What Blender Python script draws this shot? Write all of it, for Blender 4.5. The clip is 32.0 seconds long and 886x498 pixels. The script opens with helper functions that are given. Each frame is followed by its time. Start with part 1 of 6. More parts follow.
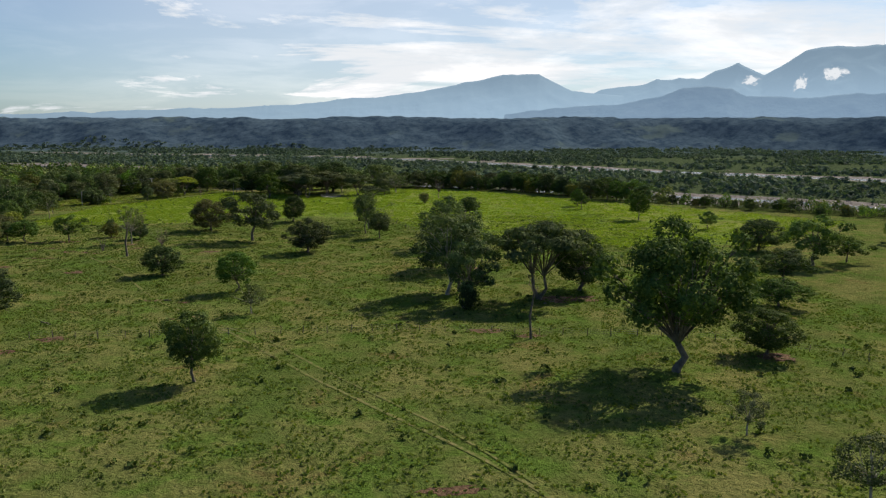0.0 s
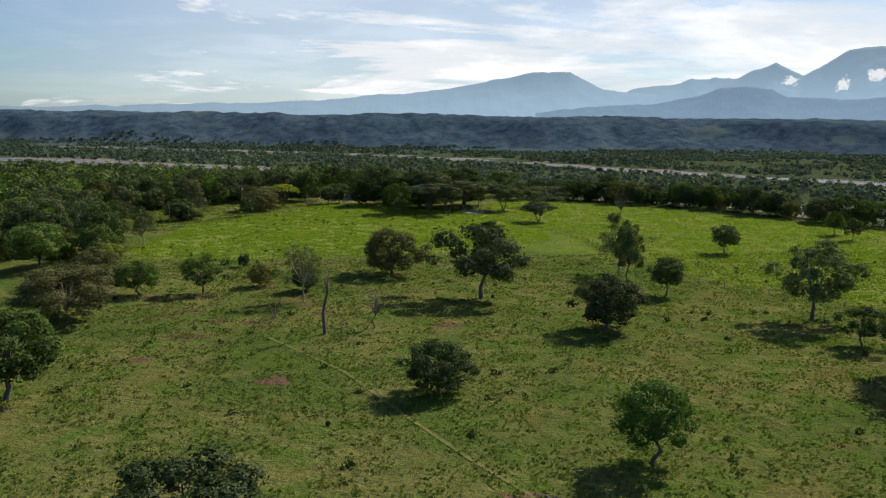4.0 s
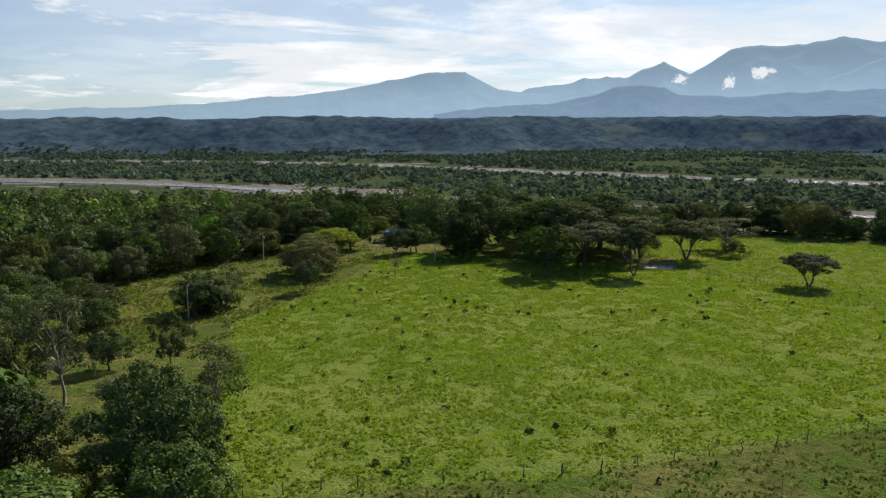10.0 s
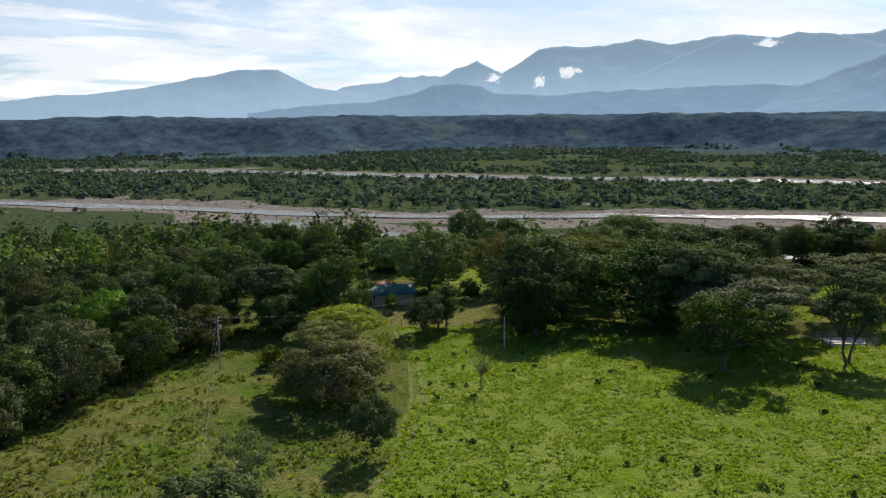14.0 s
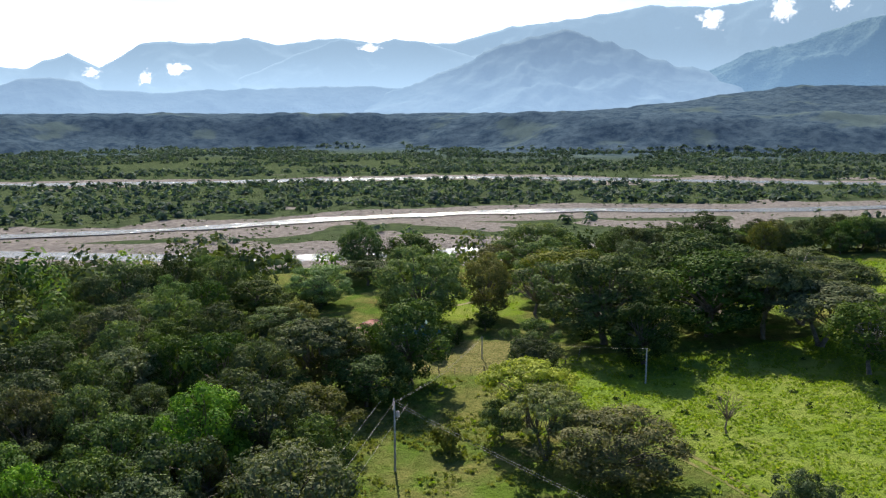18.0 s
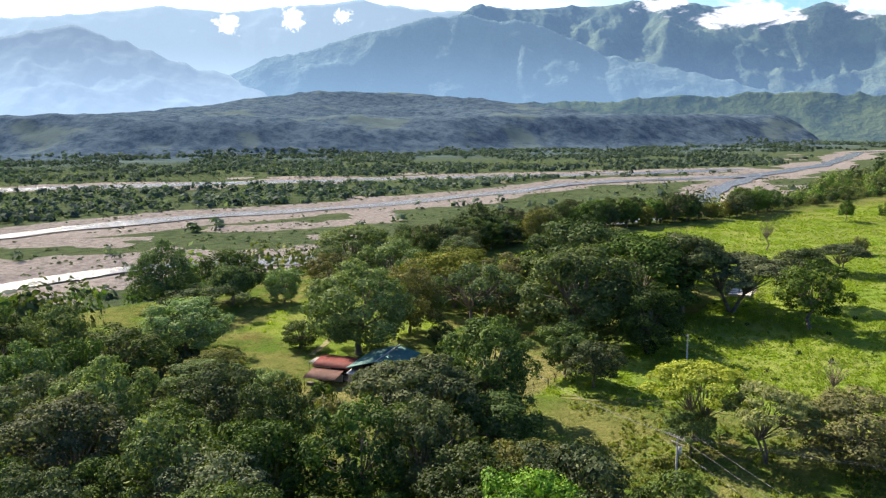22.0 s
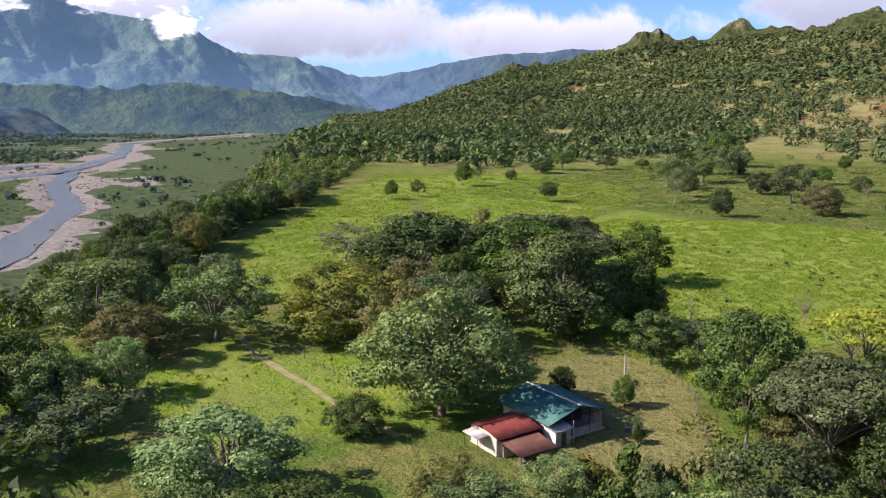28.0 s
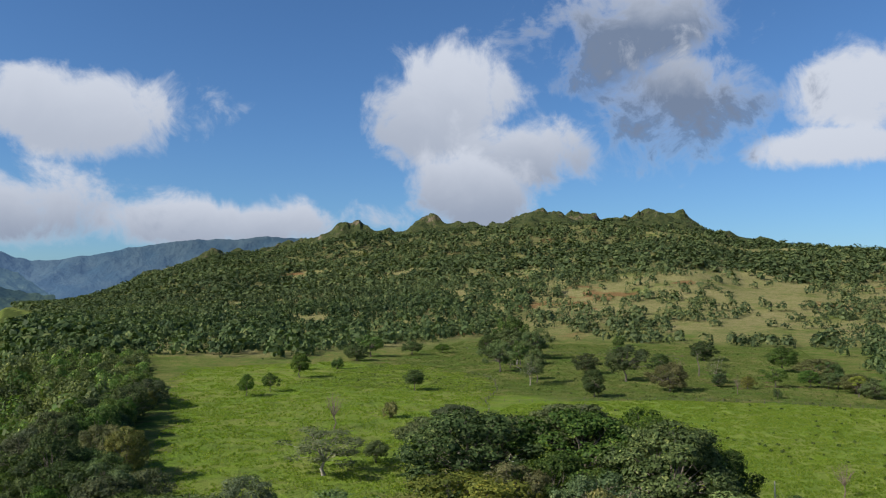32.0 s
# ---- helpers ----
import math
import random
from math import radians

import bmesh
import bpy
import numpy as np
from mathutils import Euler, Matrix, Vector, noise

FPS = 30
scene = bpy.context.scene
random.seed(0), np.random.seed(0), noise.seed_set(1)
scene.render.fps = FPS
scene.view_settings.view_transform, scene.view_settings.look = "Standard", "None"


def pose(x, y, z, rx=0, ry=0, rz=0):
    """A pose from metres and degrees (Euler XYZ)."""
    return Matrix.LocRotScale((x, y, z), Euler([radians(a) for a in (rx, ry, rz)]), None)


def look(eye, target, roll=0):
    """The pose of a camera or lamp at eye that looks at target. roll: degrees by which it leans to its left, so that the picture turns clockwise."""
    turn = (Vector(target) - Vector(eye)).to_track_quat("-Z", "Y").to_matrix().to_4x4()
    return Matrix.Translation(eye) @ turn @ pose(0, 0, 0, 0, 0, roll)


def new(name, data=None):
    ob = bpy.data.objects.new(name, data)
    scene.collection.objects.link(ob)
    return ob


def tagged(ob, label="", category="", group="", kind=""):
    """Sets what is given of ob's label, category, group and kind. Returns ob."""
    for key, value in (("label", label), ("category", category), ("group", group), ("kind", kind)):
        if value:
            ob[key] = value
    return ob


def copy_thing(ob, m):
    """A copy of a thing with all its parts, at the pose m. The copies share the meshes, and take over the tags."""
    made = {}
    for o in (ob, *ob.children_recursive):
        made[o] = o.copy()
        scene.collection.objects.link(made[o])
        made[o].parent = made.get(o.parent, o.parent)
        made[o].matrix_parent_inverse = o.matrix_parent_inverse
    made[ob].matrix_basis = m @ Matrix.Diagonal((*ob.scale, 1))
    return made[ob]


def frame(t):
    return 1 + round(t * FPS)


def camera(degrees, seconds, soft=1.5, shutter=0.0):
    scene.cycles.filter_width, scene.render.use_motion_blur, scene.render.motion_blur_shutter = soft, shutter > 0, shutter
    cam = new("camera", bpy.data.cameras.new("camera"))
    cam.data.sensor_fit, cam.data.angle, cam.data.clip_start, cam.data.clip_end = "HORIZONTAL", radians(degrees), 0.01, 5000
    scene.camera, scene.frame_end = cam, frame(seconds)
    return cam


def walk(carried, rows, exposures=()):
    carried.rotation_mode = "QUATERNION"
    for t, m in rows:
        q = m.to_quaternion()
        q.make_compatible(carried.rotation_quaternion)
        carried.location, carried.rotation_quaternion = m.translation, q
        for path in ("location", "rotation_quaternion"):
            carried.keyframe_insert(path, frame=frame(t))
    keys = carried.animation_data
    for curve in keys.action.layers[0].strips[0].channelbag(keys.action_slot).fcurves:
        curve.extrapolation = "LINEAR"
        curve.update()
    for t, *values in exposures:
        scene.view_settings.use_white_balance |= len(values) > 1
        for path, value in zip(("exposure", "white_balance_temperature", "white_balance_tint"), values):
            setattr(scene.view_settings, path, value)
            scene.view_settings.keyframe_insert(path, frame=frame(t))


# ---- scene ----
cam = camera(58.37, 32.0, 1.25)
# seconds, eye x y z, yaw, pitch, roll
ROWS = [
    (0, -7.99, -12.90, 48.16, -4.61, -9.05, -0.08),
    (0.5, -17.00, -3.03, 47.77, -4.94, -8.99, 0.04),
    (1, -25.04, 8.30, 47.61, -5.44, -9.02, -0.03),
    (1.5, -32.46, 20.87, 47.66, -5.50, -9.19, -0.06),
    (2, -40.15, 33.97, 47.74, -5.51, -9.29, -0.21),
    (2.5, -47.67, 47.00, 47.82, -5.13, -9.30, -0.31),
    (3, -55.31, 60.06, 47.78, -4.55, -9.28, -0.54),
    (3.5, -62.84, 72.85, 47.74, -3.81, -9.28, -0.67),
    (4, -70.50, 85.38, 47.62, -3.47, -9.22, -0.77),
    (4.5, -78.00, 98.44, 47.46, -3.50, -9.26, -1.12),
    (6.5, -101.02, 144.30, 46.76, -3.34, -9.03, -0.41),
    (7, -107.69, 156.24, 46.76, -4.61, -9.01, -0.24),
    (7.5, -114.16, 168.17, 46.86, -5.91, -8.98, -0.12),
    (8, -120.22, 180.86, 46.94, -7.96, -8.99, -0.11),
    (8.5, -125.80, 193.80, 47.03, -10.32, -8.99, -0.07),
    (9, -130.99, 206.31, 47.21, -11.02, -8.99, 0.06),
    (9.5, -136.10, 219.06, 47.48, -11.43, -9.02, 0.06),
    (10, -141.29, 231.75, 47.71, -12.03, -9.04, 0.09),
    (10.5, -146.31, 244.59, 47.97, -13.38, -9.07, 0.03),
    (11, -150.85, 257.72, 48.21, -15.11, -9.12, -0.00),
    (11.5, -154.83, 270.72, 48.44, -16.84, -9.14, -0.01),
    (12, -158.46, 283.90, 48.66, -18.59, -9.13, 0.03),
    (12.5, -161.71, 296.94, 48.78, -20.25, -9.13, 0.01),
    (13, -164.58, 310.19, 48.98, -21.89, -9.14, -0.01),
    (13.5, -167.17, 323.74, 49.12, -24.07, -9.17, -0.01),
    (14, -168.76, 336.75, 49.46, -25.72, -9.19, 0.51),
    (14.5, -170.94, 349.84, 50.82, -27.66, -9.20, 0.19),
    (16.5, -198.21, 386.59, 51.86, -40.62, -9.30, -0.07),
    (17, -207.93, 395.36, 52.02, -45.30, -9.33, -0.14),
    (17.5, -217.02, 404.89, 52.34, -49.64, -9.37, 0.10),
    (18, -223.27, 415.18, 52.26, -53.88, -9.44, 0.20),
    (18.5, -227.95, 426.37, 51.84, -58.19, -9.50, 0.23),
    (19, -231.72, 437.41, 51.29, -62.30, -9.57, 0.31),
    (19.5, -234.20, 448.51, 50.78, -66.62, -9.62, 0.26),
    (20, -235.23, 460.25, 50.37, -71.10, -9.67, 0.31),
    (20.5, -234.58, 471.55, 50.11, -75.50, -9.61, 0.21),
    (21, -233.11, 482.09, 49.85, -79.71, -9.50, 0.22),
    (21.5, -231.30, 492.59, 49.53, -83.86, -9.37, 0.24),
    (22, -228.97, 503.22, 49.13, -87.99, -9.25, 0.18),
    (22.5, -225.98, 513.83, 48.70, -92.06, -9.15, 0.27),
    (23, -221.65, 524.46, 48.31, -96.24, -9.10, 0.19),
    (23.5, -216.83, 534.46, 48.14, -100.15, -9.16, 0.10),
    (24, -211.77, 544.23, 47.96, -104.66, -9.27, 0.09),
    (24.5, -206.04, 553.55, 47.74, -109.16, -9.39, 0.00),
    (25, -199.69, 562.08, 47.55, -113.81, -9.53, 0.01),
    (25.5, -192.77, 570.34, 47.11, -118.24, -9.55, 0.11),
    (27.5, -158.73, 599.72, 46.43, -136.01, -9.79, -0.10),
    (28, -150.16, 606.00, 46.77, -140.37, -9.83, 0.07),
    (28.5, -140.67, 611.68, 46.94, -144.81, -9.88, 0.18),
    (29, -130.38, 616.19, 46.97, -149.25, -9.98, 0.29),
    (29.5, -119.89, 619.98, 46.99, -153.43, -10.02, 0.24),
    (30, -108.79, 623.14, 47.00, -157.96, -10.00, 0.24),
    (30.5, -97.67, 626.33, 47.22, -160.55, -7.41, 0.29),
    (31, -86.46, 628.99, 47.50, -162.51, -4.11, 0.33),
    (31.5, -80.60, 630.27, 47.64, -162.72, -0.15, 0.25),
    (32, -79.10, 630.64, 47.69, -162.83, 3.40, 0.26),
]
EXPOSURES = [(0.0, 0.14, 6600, 12), (13.0, 0.18, 6500, 12), (16.0, 0.55, 6400, 13), (18.0, 0.88, 6350, 14), (20.0, 1.24, 6400, 15), (22.0, 1.32, 6650, 17), (25.0, 1.24, 6750, 26), (28.0, 1.02, 6250, 27), (30.0, 0.94, 6200, 27), (31.0, 0.60, 6200, 21), (32.0, 0.30, 6080, 12)]
SKY = 0.10
# yaw and height of the middle, half width, half height (degrees), darkness of the underside
CLOUDS = [
    (168.0, 13.2, 7.0, 3.4, 0.9), (171.5, 9.6, 6.0, 1.6, 0.9), (-178.5, 18.5, 8.0, 5.0, -0.7), (179.5, 13.6, 6.6, 5.6, -0.9),
    (-163.4, 13.2, 5.6, 4.0, 0.5), (-168.6, 10.2, 5.6, 3.0, 0.3), (-165.2, 7.6, 4.6, 3.0, 0.3),
    (-138.5, 12.2, 9.0, 3.0, 0.6), (-146.0, 5.2, 13.0, 2.1, 0.4), (-131.0, 5.6, 12.0, 3.2, 0.2), (-119.5, 7.0, 8.0, 3.0, 0.3),
]
# the same for the cloud rags on the mountains, with their distance
RAGS = [
    (-73.1, 6.5, 0.9, 0.8, 4000), (-77.5, 7.0, 0.9, 1.0, 4000), (-81.0, 7.2, 0.7, 0.6, 4000), (-49.4, 4.7, 1.0, 0.7, 4200), (-36.2, 3.4, 0.9, 0.5, 4200), (-30.7, 3.1, 0.7, 0.4, 4200), (-34.1, 2.7, 0.5, 0.7, 4200),
    (-108.7, 7.0, 3.6, 1.2, 4150), (-120.7, 5.8, 2.2, 1.2, 4150), (-116.0, 7.4, 2.6, 1.1, 4150), (-103.0, 7.8, 2.0, 0.8, 4150),
]
walk(cam, [(t, pose(x, y, z, 90 + pitch, roll, yaw)) for t, x, y, z, yaw, pitch, roll in ROWS], EXPOSURES)

# ---- light ----
SUN_AZ, SUN_EL = 47.0, 37.0  # degrees clockwise from +y, and above the horizon
sun_dir = Vector((math.sin(radians(SUN_AZ)) * math.cos(radians(SUN_EL)), math.cos(radians(SUN_AZ)) * math.cos(radians(SUN_EL)), math.sin(radians(SUN_EL))))
lamp = bpy.data.lights.new("sun", "SUN")
lamp.energy, lamp.angle, lamp.color = 5.0, radians(0.55), (1.0, 0.91, 0.74)
sun = new("sun", lamp)
sun.matrix_world = look(sun_dir * 3000, (0, 0, 0))


class Nodes:
    """Short hand for a node tree."""

    def __init__(self, tree):
        self.tree = tree
        tree.nodes.clear()

    def add(self, kind):
        return self.tree.nodes.new(kind)

    def link(self, out, into):
        self.tree.links.new(out, into)

    def put(self, socket, value):
        if isinstance(value, bpy.types.NodeSocket):
            self.link(value, socket)
        else:
            socket.default_value = value

    def maths(self, op, a, b=0.0, clamp=False):
        n = self.add("ShaderNodeMath")
        n.operation, n.use_clamp = op, clamp
        self.put(n.inputs[0], a)
        self.put(n.inputs[1], b)
        return n.outputs[0]

    def vec(self, op, a, b=(0, 0, 0)):
        n = self.add("ShaderNodeVectorMath")
        n.operation = op
        self.put(n.inputs[0], a)
        self.put(n.inputs[1], b)
        return n.outputs["Value"] if op in ("DISTANCE", "LENGTH", "DOT_PRODUCT") else n.outputs[0]

    def span(self, value, a, b, c=0.0, d=1.0, smooth=True):
        n = self.add("ShaderNodeMapRange")
        n.interpolation_type = "SMOOTHSTEP" if smooth else "LINEAR"
        for socket, v in zip(n.inputs, (value, a, b, c, d)):
            self.put(socket, v)
        return n.outputs[0]

    def noise(self, vector, scale, detail=4.0, rough=0.55, distort=0.0):
        n = self.add("ShaderNodeTexNoise")
        self.put(n.inputs["Vector"], vector)
        n.inputs["Scale"].default_value, n.inputs["Detail"].default_value = scale, detail
        n.inputs["Roughness"].default_value, n.inputs["Distortion"].default_value = rough, distort
        return n.outputs["Fac"]

    def mix(self, fac, a, b, blend="MIX"):
        n = self.add("ShaderNodeMix")
        n.data_type, n.blend_type = "RGBA", blend
        self.put(n.inputs[0], fac)
        for socket, v in ((n.inputs[6], a), (n.inputs[7], b)):
            self.put(socket, (*v, 1.0) if isinstance(v, tuple) and len(v) == 3 else v)
        return n.outputs[2]

    def bump(self, height, strength=0.5, distance=0.1):
        n = self.add("ShaderNodeBump")
        n.inputs["Strength"].default_value, n.inputs["Distance"].default_value = strength, distance
        self.link(height, n.inputs["Height"])
        return n.outputs[0]


# sky with thin cloud sheets towards the sun and heaps of cumulus over the hills
world = bpy.data.worlds.new("world")
scene.world = world
world.use_nodes = True
w = Nodes(world.node_tree)
out = w.add("ShaderNodeOutputWorld")
back = w.add("ShaderNodeBackground")
sky = w.add("ShaderNodeTexSky")
sky.sky_type = "NISHITA"
sky.sun_disc, sky.sun_elevation, sky.sun_rotation = False, radians(SUN_EL), radians(SUN_AZ)
sky.altitude, sky.air_density, sky.dust_density, sky.ozone_density = 500, 1.0, 0.7, 2.0
way = w.vec("NORMALIZE", w.add("ShaderNodeTexCoord").outputs["Generated"])
axes = w.add("ShaderNodeSeparateXYZ")
w.link(way, axes.inputs[0])
rise = axes.outputs[2]
# flat cloud deck: the direction laid onto a plane high up
lift = w.maths("ADD", w.maths("MAXIMUM", rise, 0.0), 0.13)
deck = w.add("ShaderNodeCombineXYZ")
w.link(w.maths("DIVIDE", axes.outputs[0], lift), deck.inputs[0])
w.link(w.maths("DIVIDE", axes.outputs[1], lift), deck.inputs[1])
sheet = w.maths("ADD", w.maths("MULTIPLY", w.noise(deck.outputs[0], 0.55, 9.0, 0.62, 0.5), 0.7), w.maths("MULTIPLY", w.noise(w.vec("MULTIPLY", deck.outputs[0], (0.45, 1.2, 1.0)), 1.3, 8.0, 0.62, 0.6), 0.3))
toward = w.vec("DOT_PRODUCT", way, (math.sin(radians(38)), math.cos(radians(38)), 0.0))
thick = w.span(w.maths("ADD", sheet, w.maths("MULTIPLY", w.maths("SUBTRACT", toward, 0.80), 0.45)), 0.42, 0.53)
veil = w.maths("MULTIPLY", w.maths("MULTIPLY", thick, w.span(sheet, 0.36, 0.58, 0.42, 1.0)), w.span(toward, -0.2, 0.3))
veil = w.maths("MAXIMUM", veil, w.maths("MULTIPLY", w.span(toward, 0.25, 0.75), 0.46))
# cumulus: centre direction (yaw, height), half width, half height, darkness
cumulus = None
grain = w.maths("ADD", w.maths("MULTIPLY", w.noise(way, 6.0, 4.0, 0.55, 0.6), 0.55), w.maths("MULTIPLY", w.noise(way, 17.0, 8.0, 0.66, 0.4), 0.45))
for yaw, high, wide, tall, dark in CLOUDS:
    centre = (-math.sin(radians(yaw)), math.cos(radians(yaw)), math.tan(radians(high)))
    off = w.vec("SUBTRACT", way, Vector(centre).normalized())
    a = radians(yaw)
    side = w.maths("DIVIDE", w.vec("DOT_PRODUCT", off, (math.cos(a), math.sin(a), 0.0)), math.tan(radians(wide)))
    up = w.maths("DIVIDE", w.vec("DOT_PRODUCT", off, (0.0, 0.0, 1.0)), math.tan(radians(tall)))
    far = w.maths("SQRT", w.maths("ADD", w.maths("MULTIPLY", side, side), w.maths("MULTIPLY", up, up)))
    body = w.span(w.maths("ADD", far, w.maths("MULTIPLY", w.maths("SUBTRACT", grain, 0.5), -3.4)), 1.0, 0.45)
    body = w.maths("MULTIPLY", body, w.span(w.vec("DOT_PRODUCT", way, Vector(centre).normalized()), 0.5, 0.6))
    tone = w.span(w.maths("SUBTRACT", up, w.maths("MULTIPLY", grain, 1.2)), -1.5, 0.5, dark, 1.0)
    if cumulus is None:
        cumulus, shade = body, tone
    else:
        shade = w.maths("ADD", w.maths("MULTIPLY", shade, w.maths("SUBTRACT", 1.0, body)), w.maths("MULTIPLY", tone, body))
        cumulus = w.maths("MAXIMUM", cumulus, body)
blue = w.mix(1.0, sky.outputs[0], (0.47, 0.67, 0.85), "MULTIPLY")
puff = w.mix(w.span(w.noise(deck.outputs[0], 1.1, 7.0, 0.6, 0.4), 0.42, 0.62), (7.6, 8.0, 8.3), (9.8, 9.9, 9.9))
sheet_colour = w.mix(veil, blue, puff)
heap = w.mix(shade, (1.5, 1.9, 2.6), (5.3, 5.5, 5.8))
w.link(w.mix(cumulus, sheet_colour, heap), back.inputs["Color"])
back.inputs["Strength"].default_value = SKY
w.link(back.outputs[0], out.inputs[0])

# ---- materials ----
def material(name):
    m = bpy.data.materials.new(name)
    m.use_nodes = True
    return m, Nodes(m.node_tree)


def finish(n, colour, rough=0.85, normal=None, metal=0.0, spec=0.3):
    b, o = n.add("ShaderNodeBsdfPrincipled"), n.add("ShaderNodeOutputMaterial")
    n.put(b.inputs["Base Color"], (*colour, 1.0) if isinstance(colour, tuple) else colour)
    n.put(b.inputs["Roughness"], rough)
    n.put(b.inputs["Metallic"], metal)
    b.inputs["Specular IOR Level"].default_value = spec
    if normal is not None:
        n.link(normal, b.inputs["Normal"])
    n.link(b.outputs[0], o.inputs[0])


def plain(name, dark, light, scale=3.0, rough=0.8, metal=0.0, bump=0.3, spec=0.3):
    """Weathered paint, wood, metal or earth: two tones in two grains of noise."""
    m, n = material(name)
    at = n.add("ShaderNodeTexCoord").outputs["Object"]
    big, fine = n.noise(at, scale, 5.0, 0.6), n.noise(at, scale * 7.3, 3.0, 0.6)
    c = n.mix(n.span(big, 0.3, 0.7), dark, light)
    c = n.mix(n.maths("MULTIPLY", n.span(fine, 0.45, 0.8), 0.45), c, tuple(v * 0.55 for v in dark))
    finish(n, c, rough, n.bump(fine, bump, 0.03), metal, spec)
    return m


def leaf(name, dark, light, tip, glow=0.3, apart=True):
    """Foliage: each clump its own green, each tree its own cast, light shining through."""
    m, n = material(name)
    geo, info = n.add("ShaderNodeNewGeometry"), n.add("ShaderNodeObjectInfo")
    island = geo.outputs["Random Per Island"]
    c = n.mix(n.span(island, 0.0, 1.0, smooth=False), dark, light)
    c = n.mix(n.span(island, 0.82, 1.0), c, tip)
    hue = n.add("ShaderNodeHueSaturation")
    n.put(hue.inputs["Hue"], n.span(info.outputs["Random"], 0, 1, 0.482, 0.512, smooth=False))
    n.put(hue.inputs["Value"], n.span(n.maths("FRACT", n.maths("MULTIPLY", info.outputs["Random"], 7.31)), 0, 1, 0.66, 1.3, smooth=False))
    n.put(hue.inputs["Saturation"], n.span(n.maths("FRACT", n.maths("MULTIPLY", info.outputs["Random"], 3.17)), 0, 1, 0.75, 1.1, smooth=False))
    each = n.add("ShaderNodeAttribute")
    each.attribute_name = "tone"
    c = n.mix(1.0, c, n.mix(n.span(each.outputs["Fac"], -1, 1, 0.0, 1.0, smooth=False), (0.35, 0.45, 0.5), (1.65, 1.55, 1.5)), "MULTIPLY")
    n.link(c, hue.inputs["Color"])
    tint = hue.outputs[0] if apart else c
    d, t, g, o = n.add("ShaderNodeBsdfDiffuse"), n.add("ShaderNodeBsdfTranslucent"), n.add("ShaderNodeBsdfGlossy"), n.add("ShaderNodeOutputMaterial")
    g.inputs["Roughness"].default_value = 0.6
    n.link(tint, d.inputs[0])
    n.link(n.mix(1.0, tint, (1.0, 1.1, 0.45), "MULTIPLY"), t.inputs[0])
    a, b = n.add("ShaderNodeMixShader"), n.add("ShaderNodeMixShader")
    a.inputs[0].default_value, b.inputs[0].default_value = glow, 0.012
    for s, x, y in ((a, d, t), (b, a, g)):
        n.link(x.outputs[0], s.inputs[1])
        n.link(y.outputs[0], s.inputs[2])
    n.link(b.outputs[0], o.inputs[0])
    return m


LEAF_DARK = leaf("dark_leaves", (0.030, 0.060, 0.014), (0.076, 0.118, 0.025), (0.132, 0.174, 0.038), 0.22)
LEAF_MID = leaf("green_leaves", (0.044, 0.086, 0.020), (0.102, 0.166, 0.036), (0.172, 0.226, 0.052), 0.28)
LEAF_LIGHT = leaf("bright_leaves", (0.074, 0.146, 0.024), (0.160, 0.256, 0.044), (0.250, 0.325, 0.070), 0.26)
LEAF_YELLOW = leaf("yellow_leaves", (0.150, 0.200, 0.032), (0.270, 0.320, 0.052), (0.370, 0.390, 0.075), 0.4)
LEAF_GREY = leaf("grey_leaves", (0.062, 0.088, 0.032), (0.116, 0.144, 0.052), (0.178, 0.198, 0.074), 0.26)
LEAF_RUST = leaf("rusty_leaves", (0.085, 0.097, 0.023), (0.155, 0.161, 0.037), (0.213, 0.186, 0.046), 0.28)
HILL_WOOD = leaf("hill_leaves", (0.048, 0.074, 0.030), (0.098, 0.128, 0.050), (0.145, 0.162, 0.060), 0.2, False)
FAR_WOOD = leaf("far_leaves", (0.040, 0.070, 0.026), (0.088, 0.124, 0.044), (0.145, 0.172, 0.058), 0.2, False)
# leaf greens shifted to blue to stand in for haze over the valley
VALLEY_WOOD = leaf("hazy_valley_leaves", (0.046, 0.078, 0.066), (0.090, 0.130, 0.100), (0.140, 0.184, 0.126), 0.35, False)
BARK = plain("bark", (0.10, 0.085, 0.065), (0.19, 0.165, 0.13), 2.0, 0.95, bump=0.8)
BARK_PALE = plain("pale_bark", (0.26, 0.23, 0.19), (0.40, 0.36, 0.30), 2.0, 0.95, bump=0.6)
TWIG = plain("dry_twigs", (0.16, 0.12, 0.09), (0.25, 0.20, 0.15), 2.0, 0.95)


# ---- the lie of the land ----
def hash2(i, j, seed):
    h = (i * 374761393 + j * 668265263 + seed * 1442695041) & 0xFFFFFFFF
    h = ((h ^ (h >> 13)) * 1274126177) & 0xFFFFFFFF
    return ((h ^ (h >> 16)) & 0xFFFF) / 65535.0


def vnoise(x, y, seed=0):
    x, y = np.asarray(x, float), np.asarray(y, float)
    i, j = np.floor(x).astype(np.int64), np.floor(y).astype(np.int64)
    u, v = x - i, y - j
    u, v = u * u * (3 - 2 * u), v * v * (3 - 2 * v)
    a, b, c, d = hash2(i, j, seed), hash2(i + 1, j, seed), hash2(i, j + 1, seed), hash2(i + 1, j + 1, seed)
    return (a * (1 - u) + b * u) * (1 - v) + (c * (1 - u) + d * u) * v


def fbm(x, y, octaves=4, seed=0):
    total, size = 0.0, 0.5
    for k in range(octaves):
        total = total + size * vnoise(x, y, seed + k)
        x, y, size = np.asarray(x) * 2.03 + 17.1, np.asarray(y) * 2.03 - 9.7, size * 0.5
    return total / (1 - 0.5 ** octaves)


